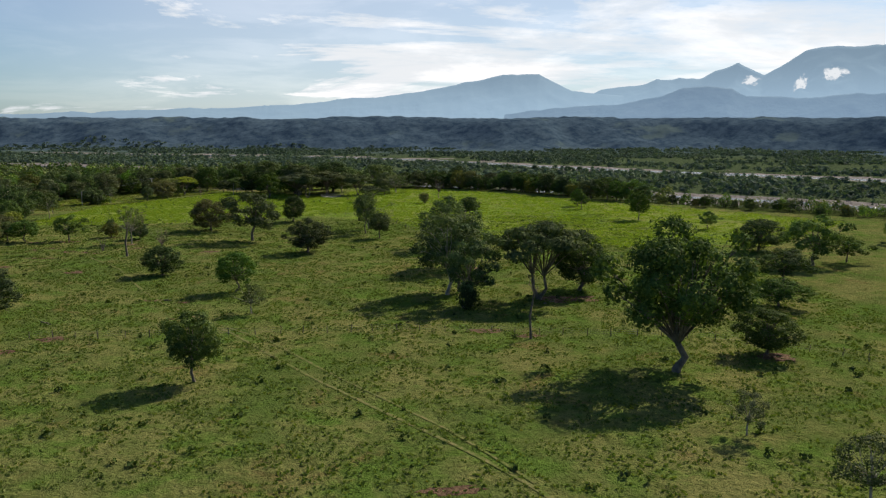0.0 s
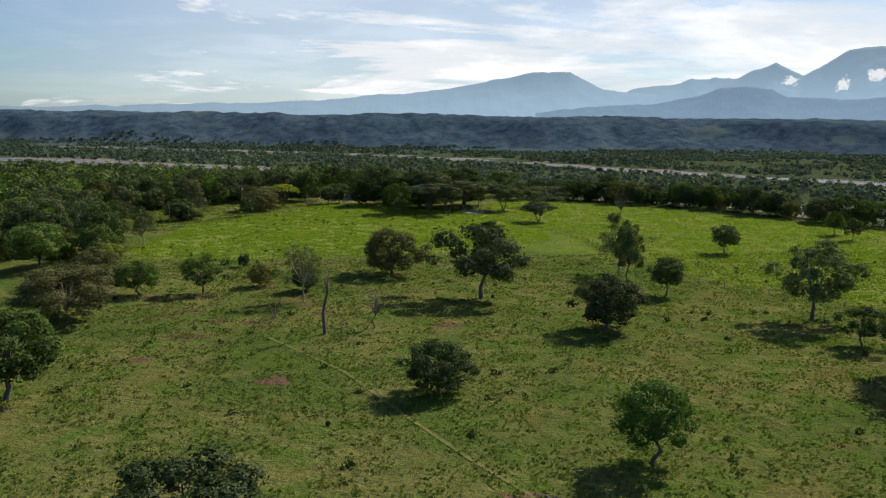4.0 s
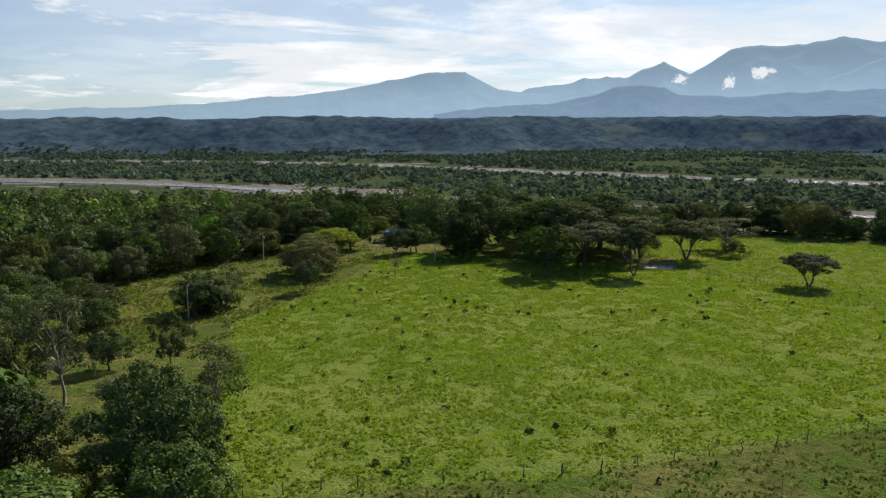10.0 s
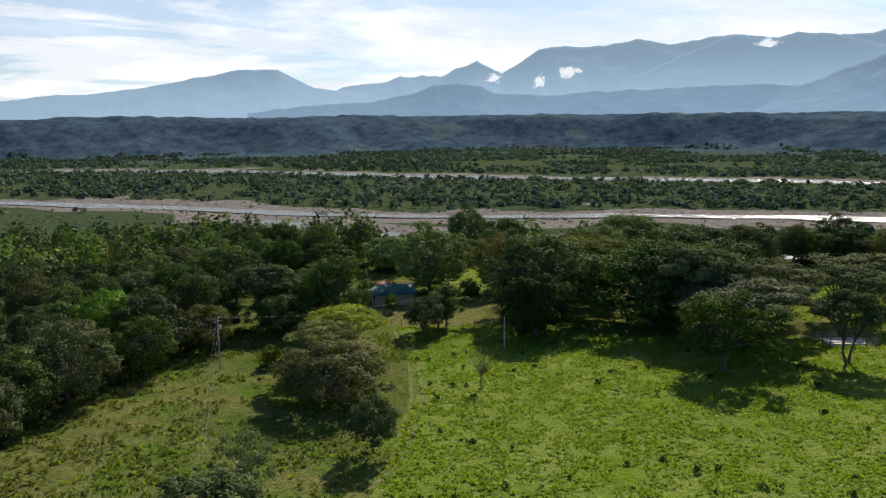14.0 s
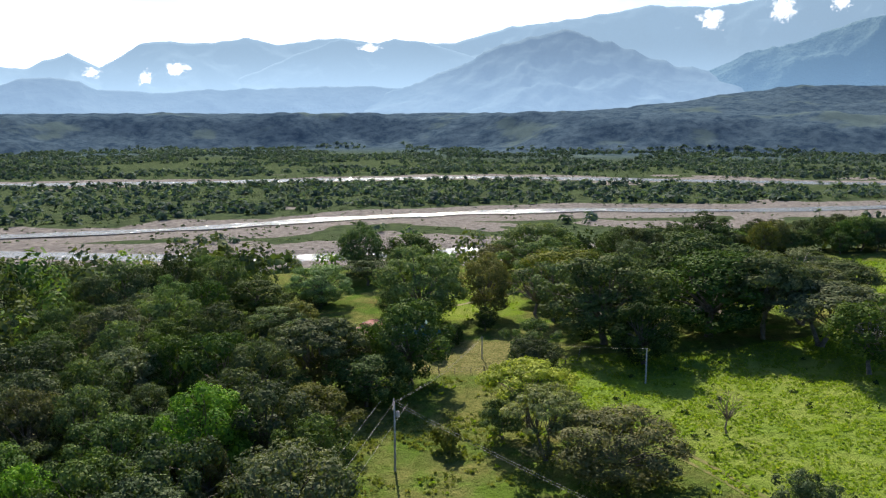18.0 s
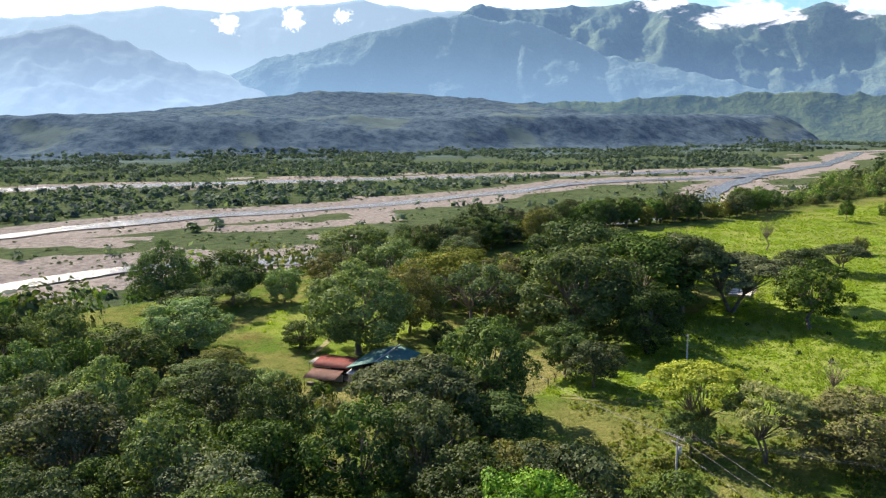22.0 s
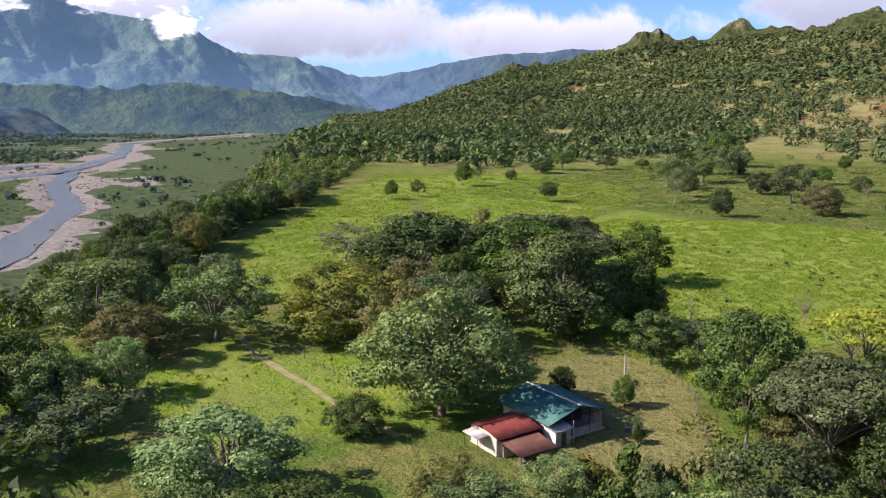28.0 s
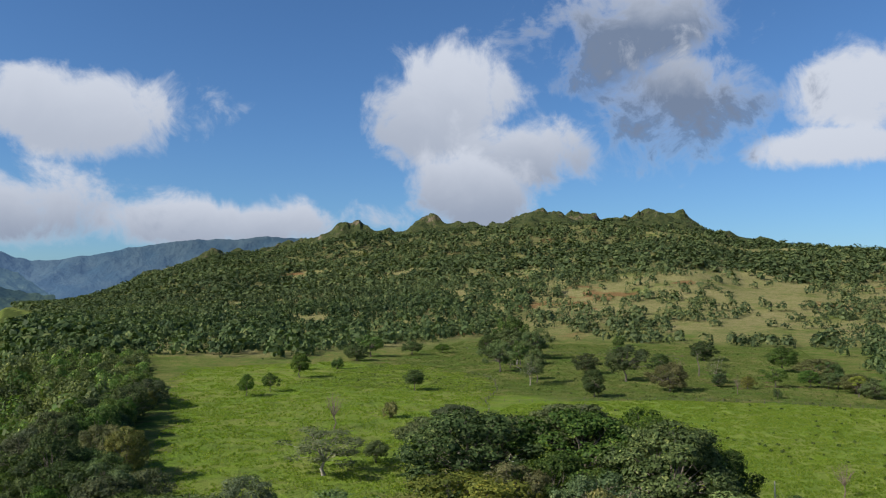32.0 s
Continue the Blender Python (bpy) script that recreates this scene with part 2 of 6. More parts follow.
def ridged(x, y, octaves=5, seed=0):
    total, size = 0.0, 0.5
    for k in range(octaves):
        total = total + size * (1 - np.abs(2 * vnoise(x, y, seed + k) - 1))
        x, y, size = np.asarray(x) * 2.1 + 5.3, np.asarray(y) * 2.1 + 3.1, size * 0.5
    return total / (1 - 0.5 ** octaves)


def smooth(x, a, b):
    t = np.clip((np.asarray(x, float) - a) / (b - a), 0, 1)
    return t * t * (3 - 2 * t)


def line_distance(line, x, y, signed=False):
    """Distance to a bent line; signed: positive to the left of its way."""
    x, y = np.asarray(x, float), np.asarray(y, float)
    best, sign = np.full(x.shape, 1e18), np.ones(x.shape)
    for (ax, ay), (bx, by) in zip(line, line[1:]):
        dx, dy = bx - ax, by - ay
        s = np.clip(((x - ax) * dx + (y - ay) * dy) / (dx * dx + dy * dy), 0, 1)
        d = (x - ax - s * dx) ** 2 + (y - ay - s * dy) ** 2
        turn = np.sign(dx * (y - ay) - dy * (x - ax))
        near = d < best
        best, sign = np.where(near, d, best), np.where(near, turn, sign)
    return np.sqrt(best) * (np.where(sign == 0, 1, sign) if signed else 1)


def inside(poly, x, y):
    x, y = np.asarray(x, float), np.asarray(y, float)
    hit = np.zeros(x.shape, bool)
    for (ax, ay), (bx, by) in zip(poly, poly[1:] + poly[:1]):
        cross = ((ay > y) != (by > y)) & (x < (bx - ax) * (y - ay) / (by - ay + 1e-12) + ax)
        hit ^= cross
    return hit


# river side edge of the terrace, walked so that the valley lies to the left
TERRACE = [(-4800, 1700), (-1500, 1080), (-700, 860), (-400, 748), (-200, 668), (-100, 622), (-40, 592), (2, 552), (36, 508), (62, 474), (86, 440), (106, 408), (128, 380), (152, 354), (185, 326), (240, 285), (320, 215), (440, 105), (560, -5), (800, -255), (1400, -800), (2300, -1900), (3500, -3600), (4600, -5600)]
# foot of the far plateau, the plateau to the left
PLATEAU = [(-4800, 3200), (-2000, 2700), (-500, 2450), (450, 2330), (900, 2300), (1500, 1900), (1450, 1350), (1650, 900), (1800, 500), (2050, 0), (2500, -700), (3200, -1800), (3900, -3600), (4900, -5600)]
CHANNEL = [(2602, -1722), (2199, -1184), (1757, -438), (1250, -150), (940, 90), (814, 362), (665, 481), (513, 618), (433, 748), (287, 872), (176, 920), (28, 1020), (-99, 1188), (-299, 1357), (-900, 1650), (-2500, 2100)]
SIDE_ARM = [(940, 90), (700, 215), (507, 305), (376, 392), (290, 450), (240, 560), (205, 690), (100, 790), (45, 880), (-20, 1010)]
FAR_ARM = [(1100, 60), (1000, 250), (930, 480), (875, 660), (800, 850), (715, 1060), (620, 1150), (470, 1280), (300, 1450), (88, 1731), (-202, 1925), (-900, 2150)]
VALLEY = -32.0


def terrace_height(x, y):
    return 11.8 - 0.0125 * y + 0.011 * (x + 60) + 1.6 * (vnoise(x / 90.0, y / 90.0, 3) - 0.5) + 0.5 * (vnoise(x / 22.0, y / 22.0, 4) - 0.5)


# crest of the southern hill as seen from the farm: degrees east of south, and height
CREST = [(-80, 0.3), (-40, 0.8), (-20, 1.9), (-11.7, 2.7), (-8, 2.9), (-3.2, 3.4), (-0.5, 4.6), (2, 5.0), (7.4, 5.0), (11.3, 5.0), (14, 4.6), (18.1, 4.6), (20.7, 4.1), (23.5, 4.2), (27, 3.5), (30.5, 2.7), (33.5, 2.5), (37, 1.4), (42, 0.7), (60, 0.3)]
FARM_EYE = (-86.0, 629.0, 47.5)


def skyline(x, y, s):
    """Height that the crest of the southern hill has in the direction of a place."""
    dx, dy = x - FARM_EYE[0], y - FARM_EYE[1]
    off = np.degrees(np.arctan2(dx, -dy))
    far = np.hypot(dx, dy) * 2242.0 / np.maximum(s + 592.0, 300.0)
    return FARM_EYE[2] + np.minimum(far, 4200) * np.tan(np.radians(np.interp(off, [c[0] for c in CREST], [c[1] for c in CREST])))


def land(x, y):
    x, y = np.asarray(x, float), np.asarray(y, float)
    edge = line_distance(TERRACE, x, y, True)
    top = terrace_height(np.clip(x, -900, 900), np.clip(y, -400, 1200))
    # hills behind the pasture
    s = -y - 0.2 * (x - 100)
    back_off = smooth(-edge, 20, 380)
    u = np.clip((s - 60) / 1590, 0, 1)
    climb = (skyline(x, y, s) - 12) * u ** 1.15 - 0.25 * np.maximum(0, s - 1650)
    climb = climb * back_off
    climb = climb + smooth(s, 100, 800) * (1 - 0.75 * smooth(s, 1250, 1600)) * back_off * (64 * (ridged(x / 520.0, y / 520.0, 5, 21) - 0.57))
    crag = smooth(s, 1350, 1600) * (1 - smooth(s, 1850, 2300)) * back_off
    climb = climb + crag * (34 * (ridged(x / 120.0, y / 120.0, 4, 33) - 0.62))
    top = top + climb
    # down to the valley floor
    fall = smooth(edge + 14 * (vnoise(x / 60.0, y / 60.0, 9) - 0.5), -5, 58)
    floor = VALLEY + 1.5 * (fbm(x / 80.0, y / 80.0, 3, 12) - 0.5)
    for line, half in ((CHANNEL, 34), (SIDE_ARM, 22), (FAR_ARM, 30)):
        floor = floor - 1.6 * (1 - smooth(line_distance(line, x, y), half * 0.3, half * 1.3))
    z = top * (1 - fall) + floor * fall
    # the plateau over there
    far = line_distance(PLATEAU, x, y, True) + 260 * (fbm(x / 420.0, y / 420.0, 4, 41) - 0.5)
    east = smooth(x, 900, 1800) * (1 - smooth(y, 1100, 2000))
    step = smooth(far, 0, 330) * (88 + 26 * (ridged(x / 330.0, y / 330.0, 4, 44) - 0.5))
    step = step + east * (smooth(far, 500, 1700) * 120 * (0.6 + 0.8 * (ridged(x / 700.0, y / 700.0, 4, 47) - 0.3)))
    # crowns of its forest, as unevenness of the slope
    step = step + smooth(far, -20, 60) * (9 * (vnoise(x / 24.0, y / 24.0, 45) - 0.5) + 7 * (vnoise(x / 61.0, y / 61.0, 46) - 0.5))
    return z + step * fall


def hill_wood(x, y):
    """How thickly the southern hill is wooded, from 0 to 1."""
    x, y = np.asarray(x, float), np.asarray(y, float)
    s = -y - 0.2 * (x - 100)
    east = smooth(x, -160, 150)
    thick = east * (0.30 + 0.62 * smooth(s, 40, 430)) + (1 - east) * (0.27 + 0.55 * smooth(s, 380, 760))
    thick = thick - 0.20 * (1 - east) * smooth(fbm(x / 230.0, y / 230.0, 3, 75), 0.52, 0.66)
    thick = thick + 0.5 * smooth(line_distance(TERRACE, x, y, True), -320, -80)
    thick = thick + 2.1 * (fbm(x / 85.0, y / 85.0, 4, 71) - 0.5)
    return np.clip(thick, 0, 1) * (1 - 0.8 * smooth(s, 1440, 1620))


def ground_at(x, y):
    return float(land(np.array([x]), np.array([y]))[0])


PASTURE_EAST = [(-30, 438), (-24, 412), (-18, 388), (-10, 352), (-3, 309), (8, 272), (30, 244), (60, 222), (110, 216), (168, 272), (150, 316), (130, 344), (106, 376), (84, 406), (64, 440), (44, 470), (18, 496), (-12, 505), (-24, 480)]
MEADOW = [(-106, 492), (-118, 452), (-150, 402), (-152, 330), (-144, 315), (-110, 313), (-66, 317), (-41, 330), (-18, 345), (-14, 380), (-26, 425), (-42, 445), (-70, 462), (-86, 484)]
GLADE = [(-86, 528), (-66, 552), (-36, 548), (-24, 515), (-40, 520), (-62, 508)]
YARD = [(-118, 526), (-115, 506), (-104, 491), (-88, 483), (-82, 498), (-90, 512), (-104, 536), (-112, 538)]
WEST_WOOD = [(-900, -300), (-420, -120), (-300, 120), (-205, 215), (-182, 290), (-176, 345), (-188, 385), (-203, 428), (-184, 452), (-174, 467), (-157, 482), (-144, 508), (-130, 532), (-124, 560), (-86, 574), (-70, 600), (-40, 640), (-100, 680), (-200, 725), (-400, 800), (-700, 920), (-1500, 1150)]
EAST_WOOD = [(-15, 508), (26, 500), (52, 472), (72, 444), (92, 410), (114, 380), (138, 350), (158, 322), (182, 290), (225, 235), (300, 150), (450, 30), (640, -80), (900, -350), (1400, -800), (840, -230), (620, 60), (440, 225), (320, 345), (195, 470), (130, 550), (60, 620), (-30, 650), (-55, 620), (-30, 590), (-5, 560), (10, 530)]


def grid_mesh(name, verts, rows, cols, closed):
    idx = np.arange(rows * cols).reshape(rows, cols)
    right = np.roll(idx, -1, 1) if closed else idx[:, 1:]
    left = idx if closed else idx[:, :-1]
    quads = np.stack([left[:-1], right[:-1], right[1:], left[1:]], -1).reshape(-1, 4)
    me = bpy.data.meshes.new(name)
    me.vertices.add(len(verts))
    me.vertices.foreach_set("co", verts.astype(np.float32).ravel())
    me.loops.add(quads.size)
    me.loops.foreach_set("vertex_index", quads.astype(np.int32).ravel())
    me.polygons.add(len(quads))
    me.polygons.foreach_set("loop_start", np.arange(0, quads.size, 4, dtype=np.int32))
    me.polygons.foreach_set("use_smooth", np.ones(len(quads), bool))
    me.update(calc_edges=True)
    return me


MID = (-90.0, 400.0)
radii = np.concatenate([[0.02], np.arange(3.0, 560.0, 3.3), 560.0 * 1.0125 ** np.arange(0, 172)])
turns = np.concatenate([np.linspace(-0.30, math.pi + 0.90, 520, endpoint=False), np.linspace(math.pi + 0.90, 2 * math.pi - 0.30, 400, endpoint=False)])
gx = MID[0] + radii[:, None] * np.cos(turns)[None, :]
gy = MID[1] + radii[:, None] * np.sin(turns)[None, :]
gz = land(gx.ravel(), gy.ravel())
land_mesh = grid_mesh("ground", np.stack([gx.ravel(), gy.ravel(), gz], 1), len(radii), len(turns), True)
px, py = gx.ravel(), gy.ravel()
edge = line_distance(TERRACE, px, py, True)
wob = 26 * (fbm(px / 45.0, py / 45.0, 4, 61) - 0.5)
on_floor = smooth(edge, 45, 85) * (1 - smooth(line_distance(PLATEAU, px, py, True), -120, 40))
near_water = np.minimum(np.minimum(line_distance(CHANNEL, px, py) / 1.2, line_distance(SIDE_ARM, px, py) / 0.95), line_distance(FAR_ARM, px, py) / 1.1)
broad = 70 * (fbm(px / 120.0, py / 120.0, 3, 64) - 0.5)
gravel = on_floor * (1 - smooth(near_water + wob * 1.2 + broad, 27, 54))
gravel = np.maximum(gravel, on_floor * smooth(fbm(px / 75.0, py / 75.0, 4, 65), 0.66, 0.71) * (1 - smooth(near_water, 70, 130)))
slope_s = -py - 0.2 * (px - 100)
dry = np.clip(smooth(slope_s, -30, 170) * (1 - smooth(edge, -60, 0)), 0, 1)
dry = np.maximum(dry, 0.9 * smooth(px - (96 + 0.30 * (py - 100)) + wob * 1.6, -10, 60) * (1 - smooth(py, 205, 225)) * (1 - smooth(edge, -40, 0)))
def soft_in(poly, x, y, width):
    d = line_distance(poly + poly[:1], x, y)
    return smooth(np.where(inside(poly, x, y), d, -d), -width, width)


STRIP = [(-112, 494), (-118, 452), (-148, 402), (-166, 396), (-190, 428), (-176, 464), (-156, 480), (-146, 500), (-125, 515)]
BETWEEN = [(-48, 332), (-4, 306), (0, 360), (-18, 440), (-44, 452), (-30, 400)]
lush = np.maximum(np.maximum(0.55 * soft_in(BETWEEN, px, py, 10), 0.3 * soft_in(STRIP, px, py, 6)), np.maximum(np.maximum(soft_in(MEADOW, px, py, 5), 0.55 * soft_in(PASTURE_EAST, px, py, 10)), 0.6 * soft_in(GLADE, px, py, 4)))
yard = soft_in(YARD, px, py, 5)
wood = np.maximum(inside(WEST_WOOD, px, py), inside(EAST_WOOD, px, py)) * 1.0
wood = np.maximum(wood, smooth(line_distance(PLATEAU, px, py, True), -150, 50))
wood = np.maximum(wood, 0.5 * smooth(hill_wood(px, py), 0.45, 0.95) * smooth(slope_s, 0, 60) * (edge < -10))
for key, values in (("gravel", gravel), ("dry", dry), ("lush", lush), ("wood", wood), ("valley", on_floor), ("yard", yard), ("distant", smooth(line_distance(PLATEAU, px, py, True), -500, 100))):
    a = land_mesh.attributes.new(key, "FLOAT", "POINT")
    a.data.foreach_set("value", np.asarray(values, np.float32))

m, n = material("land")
at = n.add("ShaderNodeNewGeometry").outputs["Position"]
masks = {}
for key in ("gravel", "dry", "lush", "wood", "valley", "yard", "distant"):
    reader = n.add("ShaderNodeAttribute")
    reader.attribute_name = key
    masks[key] = reader.outputs["Fac"]
wide, mid, fine = n.noise(at, 0.018, 5.0, 0.6), n.noise(at, 0.13, 5.0, 0.65), n.noise(at, 1.3, 4.0, 0.75)
tuft, patch = n.noise(at, 0.55, 6.0, 0.70, 0.4), n.noise(at, 0.05, 6.0, 0.68)
c = n.mix(n.span(patch, 0.36, 0.62), (0.092, 0.132, 0.032), (0.192, 0.188, 0.064))
c = n.mix(n.span(mid, 0.45, 0.66), c, (0.096, 0.158, 0.028))
bright = n.mix(n.span(patch, 0.35, 0.65), (0.150, 0.226, 0.036), (0.216, 0.260, 0.058))
bright = n.mix(n.span(mid, 0.5, 0.72), bright, (0.145, 0.228, 0.016))
c = n.mix(n.span(n.maths("ADD", masks["lush"], n.maths("MULTIPLY", n.maths("SUBTRACT", mid, 0.5), 0.7)), 0.28, 0.66), c, bright)
mottle = n.noise(at, 0.31, 6.0, 0.7, 0.6)
c = n.mix(n.maths("MULTIPLY", n.span(mottle, 0.50, 0.66), n.span(masks["lush"], 0.2, 0.8, 0.26, 0.10)), c, (0.052, 0.074, 0.016))
c = n.mix(n.maths("MULTIPLY", n.span(n.noise(at, 0.09, 6.0, 0.7, 0.5), 0.56, 0.68), n.span(masks["lush"], 0.2, 0.8, 0.75, 0.0)), c, (0.170, 0.128, 0.050))
straw = n.mix(n.span(mid, 0.35, 0.7), (0.270, 0.232, 0.112), (0.180, 0.185, 0.068))
c = n.mix(n.maths("MULTIPLY", masks["dry"], n.span(wide, 0.25, 0.55)), c, straw)
c = n.mix(n.span(n.maths("ADD", masks["yard"], n.maths("MULTIPLY", n.maths("SUBTRACT", mid, 0.5), 0.9)), 0.35, 0.75), c, n.mix(n.span(fine, 0.35, 0.65), (0.155, 0.160, 0.050), (0.240, 0.215, 0.095)))
red = n.mix(n.span(fine, 0.3, 0.7), (0.17, 0.075, 0.035), (0.24, 0.13, 0.07))
c = n.mix(n.maths("MULTIPLY", n.maths("MULTIPLY", n.span(n.noise(at, 0.011, 6.0, 0.62), 0.60, 0.65), masks["dry"]), 0.8), c, red)
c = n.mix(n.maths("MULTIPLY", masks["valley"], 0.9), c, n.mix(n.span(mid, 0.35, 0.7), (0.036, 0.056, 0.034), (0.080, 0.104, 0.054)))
# floor of the woods painted near black to deepen the shade between crowns
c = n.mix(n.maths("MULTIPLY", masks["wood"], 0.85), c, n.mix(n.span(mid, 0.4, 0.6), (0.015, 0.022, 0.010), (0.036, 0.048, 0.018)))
# blue haze before the far plateau, put into its base colour
far_haze = n.mix(n.span(n.noise(at, 0.03, 8.0, 0.75), 0.36, 0.64), (0.034, 0.060, 0.092), (0.088, 0.128, 0.160))
far_haze = n.mix(n.maths("MULTIPLY", n.span(n.noise(at, 0.0042, 5.0, 0.6), 0.56, 0.64), 0.7), far_haze, (0.112, 0.152, 0.142))
c = n.mix(masks["distant"], c, far_haze)
stones = n.mix(n.span(n.noise(at, 0.22, 5.0, 0.7), 0.35, 0.65), (0.145, 0.131, 0.120), (0.262, 0.240, 0.221))
c = n.mix(n.span(n.maths("ADD", masks["gravel"], n.maths("MULTIPLY", n.maths("SUBTRACT", patch, 0.5), 0.9)), 0.40, 0.52), c, stones)
near_grass = n.maths("MULTIPLY", n.maths("SUBTRACT", 1.0, masks["valley"]), n.maths("SUBTRACT", 1.0, masks["distant"]))
c = n.mix(n.maths("MULTIPLY", n.maths("MULTIPLY", n.span(tuft, 0.50, 0.68), n.span(masks["lush"], 0.2, 0.8, 0.55, 0.26)), near_grass), c, n.mix(masks["lush"], (0.038, 0.058, 0.010), (0.070, 0.112, 0.010)))
c = n.mix(n.maths("MULTIPLY", n.maths("MULTIPLY", n.span(fine, 0.54, 0.75), 0.30), near_grass), c, (0.19, 0.205, 0.055))
blades = n.noise(at, 2.1, 5.0, 0.8, 0.5)
c = n.mix(n.maths("MULTIPLY", n.maths("MULTIPLY", n.span(blades, 0.46, 0.66), n.span(masks["lush"], 0.2, 0.8, 0.60, 0.36)), near_grass), c, n.mix(masks["lush"], (0.040, 0.064, 0.014), (0.074, 0.122, 0.014)))
finish(n, c, 0.95, n.bump(n.maths("ADD", tuft, n.maths("MULTIPLY", fine, 0.6)), 1.0, 0.9), 0.0, 0.0)
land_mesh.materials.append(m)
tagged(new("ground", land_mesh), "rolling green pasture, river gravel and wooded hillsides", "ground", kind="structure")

# water
m, n = material("river_water")
at = n.add("ShaderNodeNewGeometry").outputs["Position"]
finish(n, n.mix(n.noise(at, 0.05, 3.0), (0.10, 0.105, 0.095), (0.19, 0.18, 0.155)), 0.16, n.bump(n.noise(at, 0.5, 5.0, 0.75), 0.8, 0.6), 0.0, 1.0)
WATER = m


def stream(line, width, seed, level, label):
    """A winding sheet of water along a bent line."""
    pts = []
    for (ax, ay), (bx, by) in zip(line, line[1:]):
        steps = max(2, int(math.hypot(bx - ax, by - ay) / 12))
        pts += [(ax + (bx - ax) * k / steps, ay + (by - ay) * k / steps) for k in range(steps)]
    pts = np.array(pts)
    for _ in range(8):
        pts[1:-1] = (pts[:-2] + pts[1:-1] * 2 + pts[2:]) / 4
    way = np.gradient(pts, axis=0)
    way /= np.linalg.norm(way, axis=1)[:, None]
    side = np.stack([-way[:, 1], way[:, 0]], 1)
    k = np.arange(len(pts))
    pts = pts + side * (26 * (fbm(k / 9.0, k * 0 + seed, 3, seed) - 0.5))[:, None]
    half = width * (0.35 + 0.9 * fbm(k / 5.0, k * 0 + 3.3, 3, seed + 5))
    verts = []
    for across in (-1, -0.5, 0, 0.5, 1):
        p = pts + side * (half * across)[:, None]
        verts.append(np.column_stack([p, np.full(len(p), level)]))
    me = grid_mesh("river", np.concatenate(verts), 5, len(pts), False)
    me.materials.append(WATER)
    tagged(new("river", me), label, "river", kind="structure")


stream(CHANNEL, 17, 5, VALLEY - 0.75, "shallow grey river winding between gravel banks")
stream(SIDE_ARM, 15, 8, VALLEY - 0.75, "narrow side arm of the river in gravel")
stream(FAR_ARM, 30, 11, VALLEY - 0.7, "wide shining arm of the river beyond the wooded island")


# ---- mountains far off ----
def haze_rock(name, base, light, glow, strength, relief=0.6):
    """Rock and forest, haze added as emission: brightest low down and towards the sun."""
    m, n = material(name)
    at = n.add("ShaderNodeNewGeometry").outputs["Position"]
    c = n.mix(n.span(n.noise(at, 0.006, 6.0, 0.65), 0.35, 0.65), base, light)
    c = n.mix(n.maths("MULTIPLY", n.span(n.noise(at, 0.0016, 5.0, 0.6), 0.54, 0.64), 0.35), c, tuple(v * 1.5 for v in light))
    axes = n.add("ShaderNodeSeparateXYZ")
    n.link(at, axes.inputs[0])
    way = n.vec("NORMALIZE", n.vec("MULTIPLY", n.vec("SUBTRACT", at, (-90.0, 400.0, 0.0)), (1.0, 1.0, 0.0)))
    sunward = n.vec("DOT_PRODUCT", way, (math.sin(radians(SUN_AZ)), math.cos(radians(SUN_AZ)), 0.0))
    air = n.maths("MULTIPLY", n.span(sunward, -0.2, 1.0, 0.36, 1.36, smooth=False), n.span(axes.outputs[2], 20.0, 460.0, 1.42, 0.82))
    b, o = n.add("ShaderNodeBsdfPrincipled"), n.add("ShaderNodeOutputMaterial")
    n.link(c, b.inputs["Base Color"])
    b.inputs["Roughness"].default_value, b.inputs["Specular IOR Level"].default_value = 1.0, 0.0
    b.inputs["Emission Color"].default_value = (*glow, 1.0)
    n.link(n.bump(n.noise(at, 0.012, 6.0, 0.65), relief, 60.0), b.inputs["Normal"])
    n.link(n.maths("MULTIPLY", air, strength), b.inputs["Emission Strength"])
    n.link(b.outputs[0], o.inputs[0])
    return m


def mountain(label, middle, far, deep, seed, mat, profile, rugged=1.0):
    """A range with its skyline at the given yaws and heights (degrees) seen from the middle of the pasture."""
    yaws, highs = [p[0] for p in profile], [p[1] for p in profile]
    if yaws[0] > yaws[-1]:
        yaws, highs = yaws[::-1], highs[::-1]
    cols, rows = int(abs(yaws[-1] - yaws[0]) * 7) + 20, 44
    yaw = np.linspace(yaws[0], yaws[-1], cols)
    k = np.arange(cols)
    crest = 48 + far * np.tan(np.radians(np.interp(yaw, yaws, highs))) 
    teeth = (0.4 + rugged) * 26 * (ridged(k / 14.0, k * 0 + seed, 4, seed) - 0.5)
    rad = np.radians(yaw)
    verts = []
    for j in range(rows):
        s = j / (rows - 1)
        up = min(1.0, s / 0.86)
        r = far - deep * (1 - up) + max(0.0, s - 0.86) * 900
        wx, wy = middle[0] - np.sin(rad) * r, middle[1] + np.cos(rad) * r
        spur = ridged(wx / 620.0 + seed, wy / 620.0, 5, seed + 3)
        fine = ridged(wx / 170.0 + seed, wy / 170.0, 3, seed + 9)
        belly = up * (1 - up) * 4
        z = -40 + teeth * up ** 6 + (crest + 40) * (up ** 1.1) * (1 + rugged * belly * (0.85 * (spur - 0.62) + 0.22 * (fine - 0.5))) - max(0.0, s - 0.86) * 900
        verts.append(np.stack([wx, wy, z], 1))
    me = grid_mesh("mountain", np.concatenate(verts), rows, cols, False)
    me.materials.append(mat)
    return tagged(new("mountain", me), label, "mountain", kind="structure")


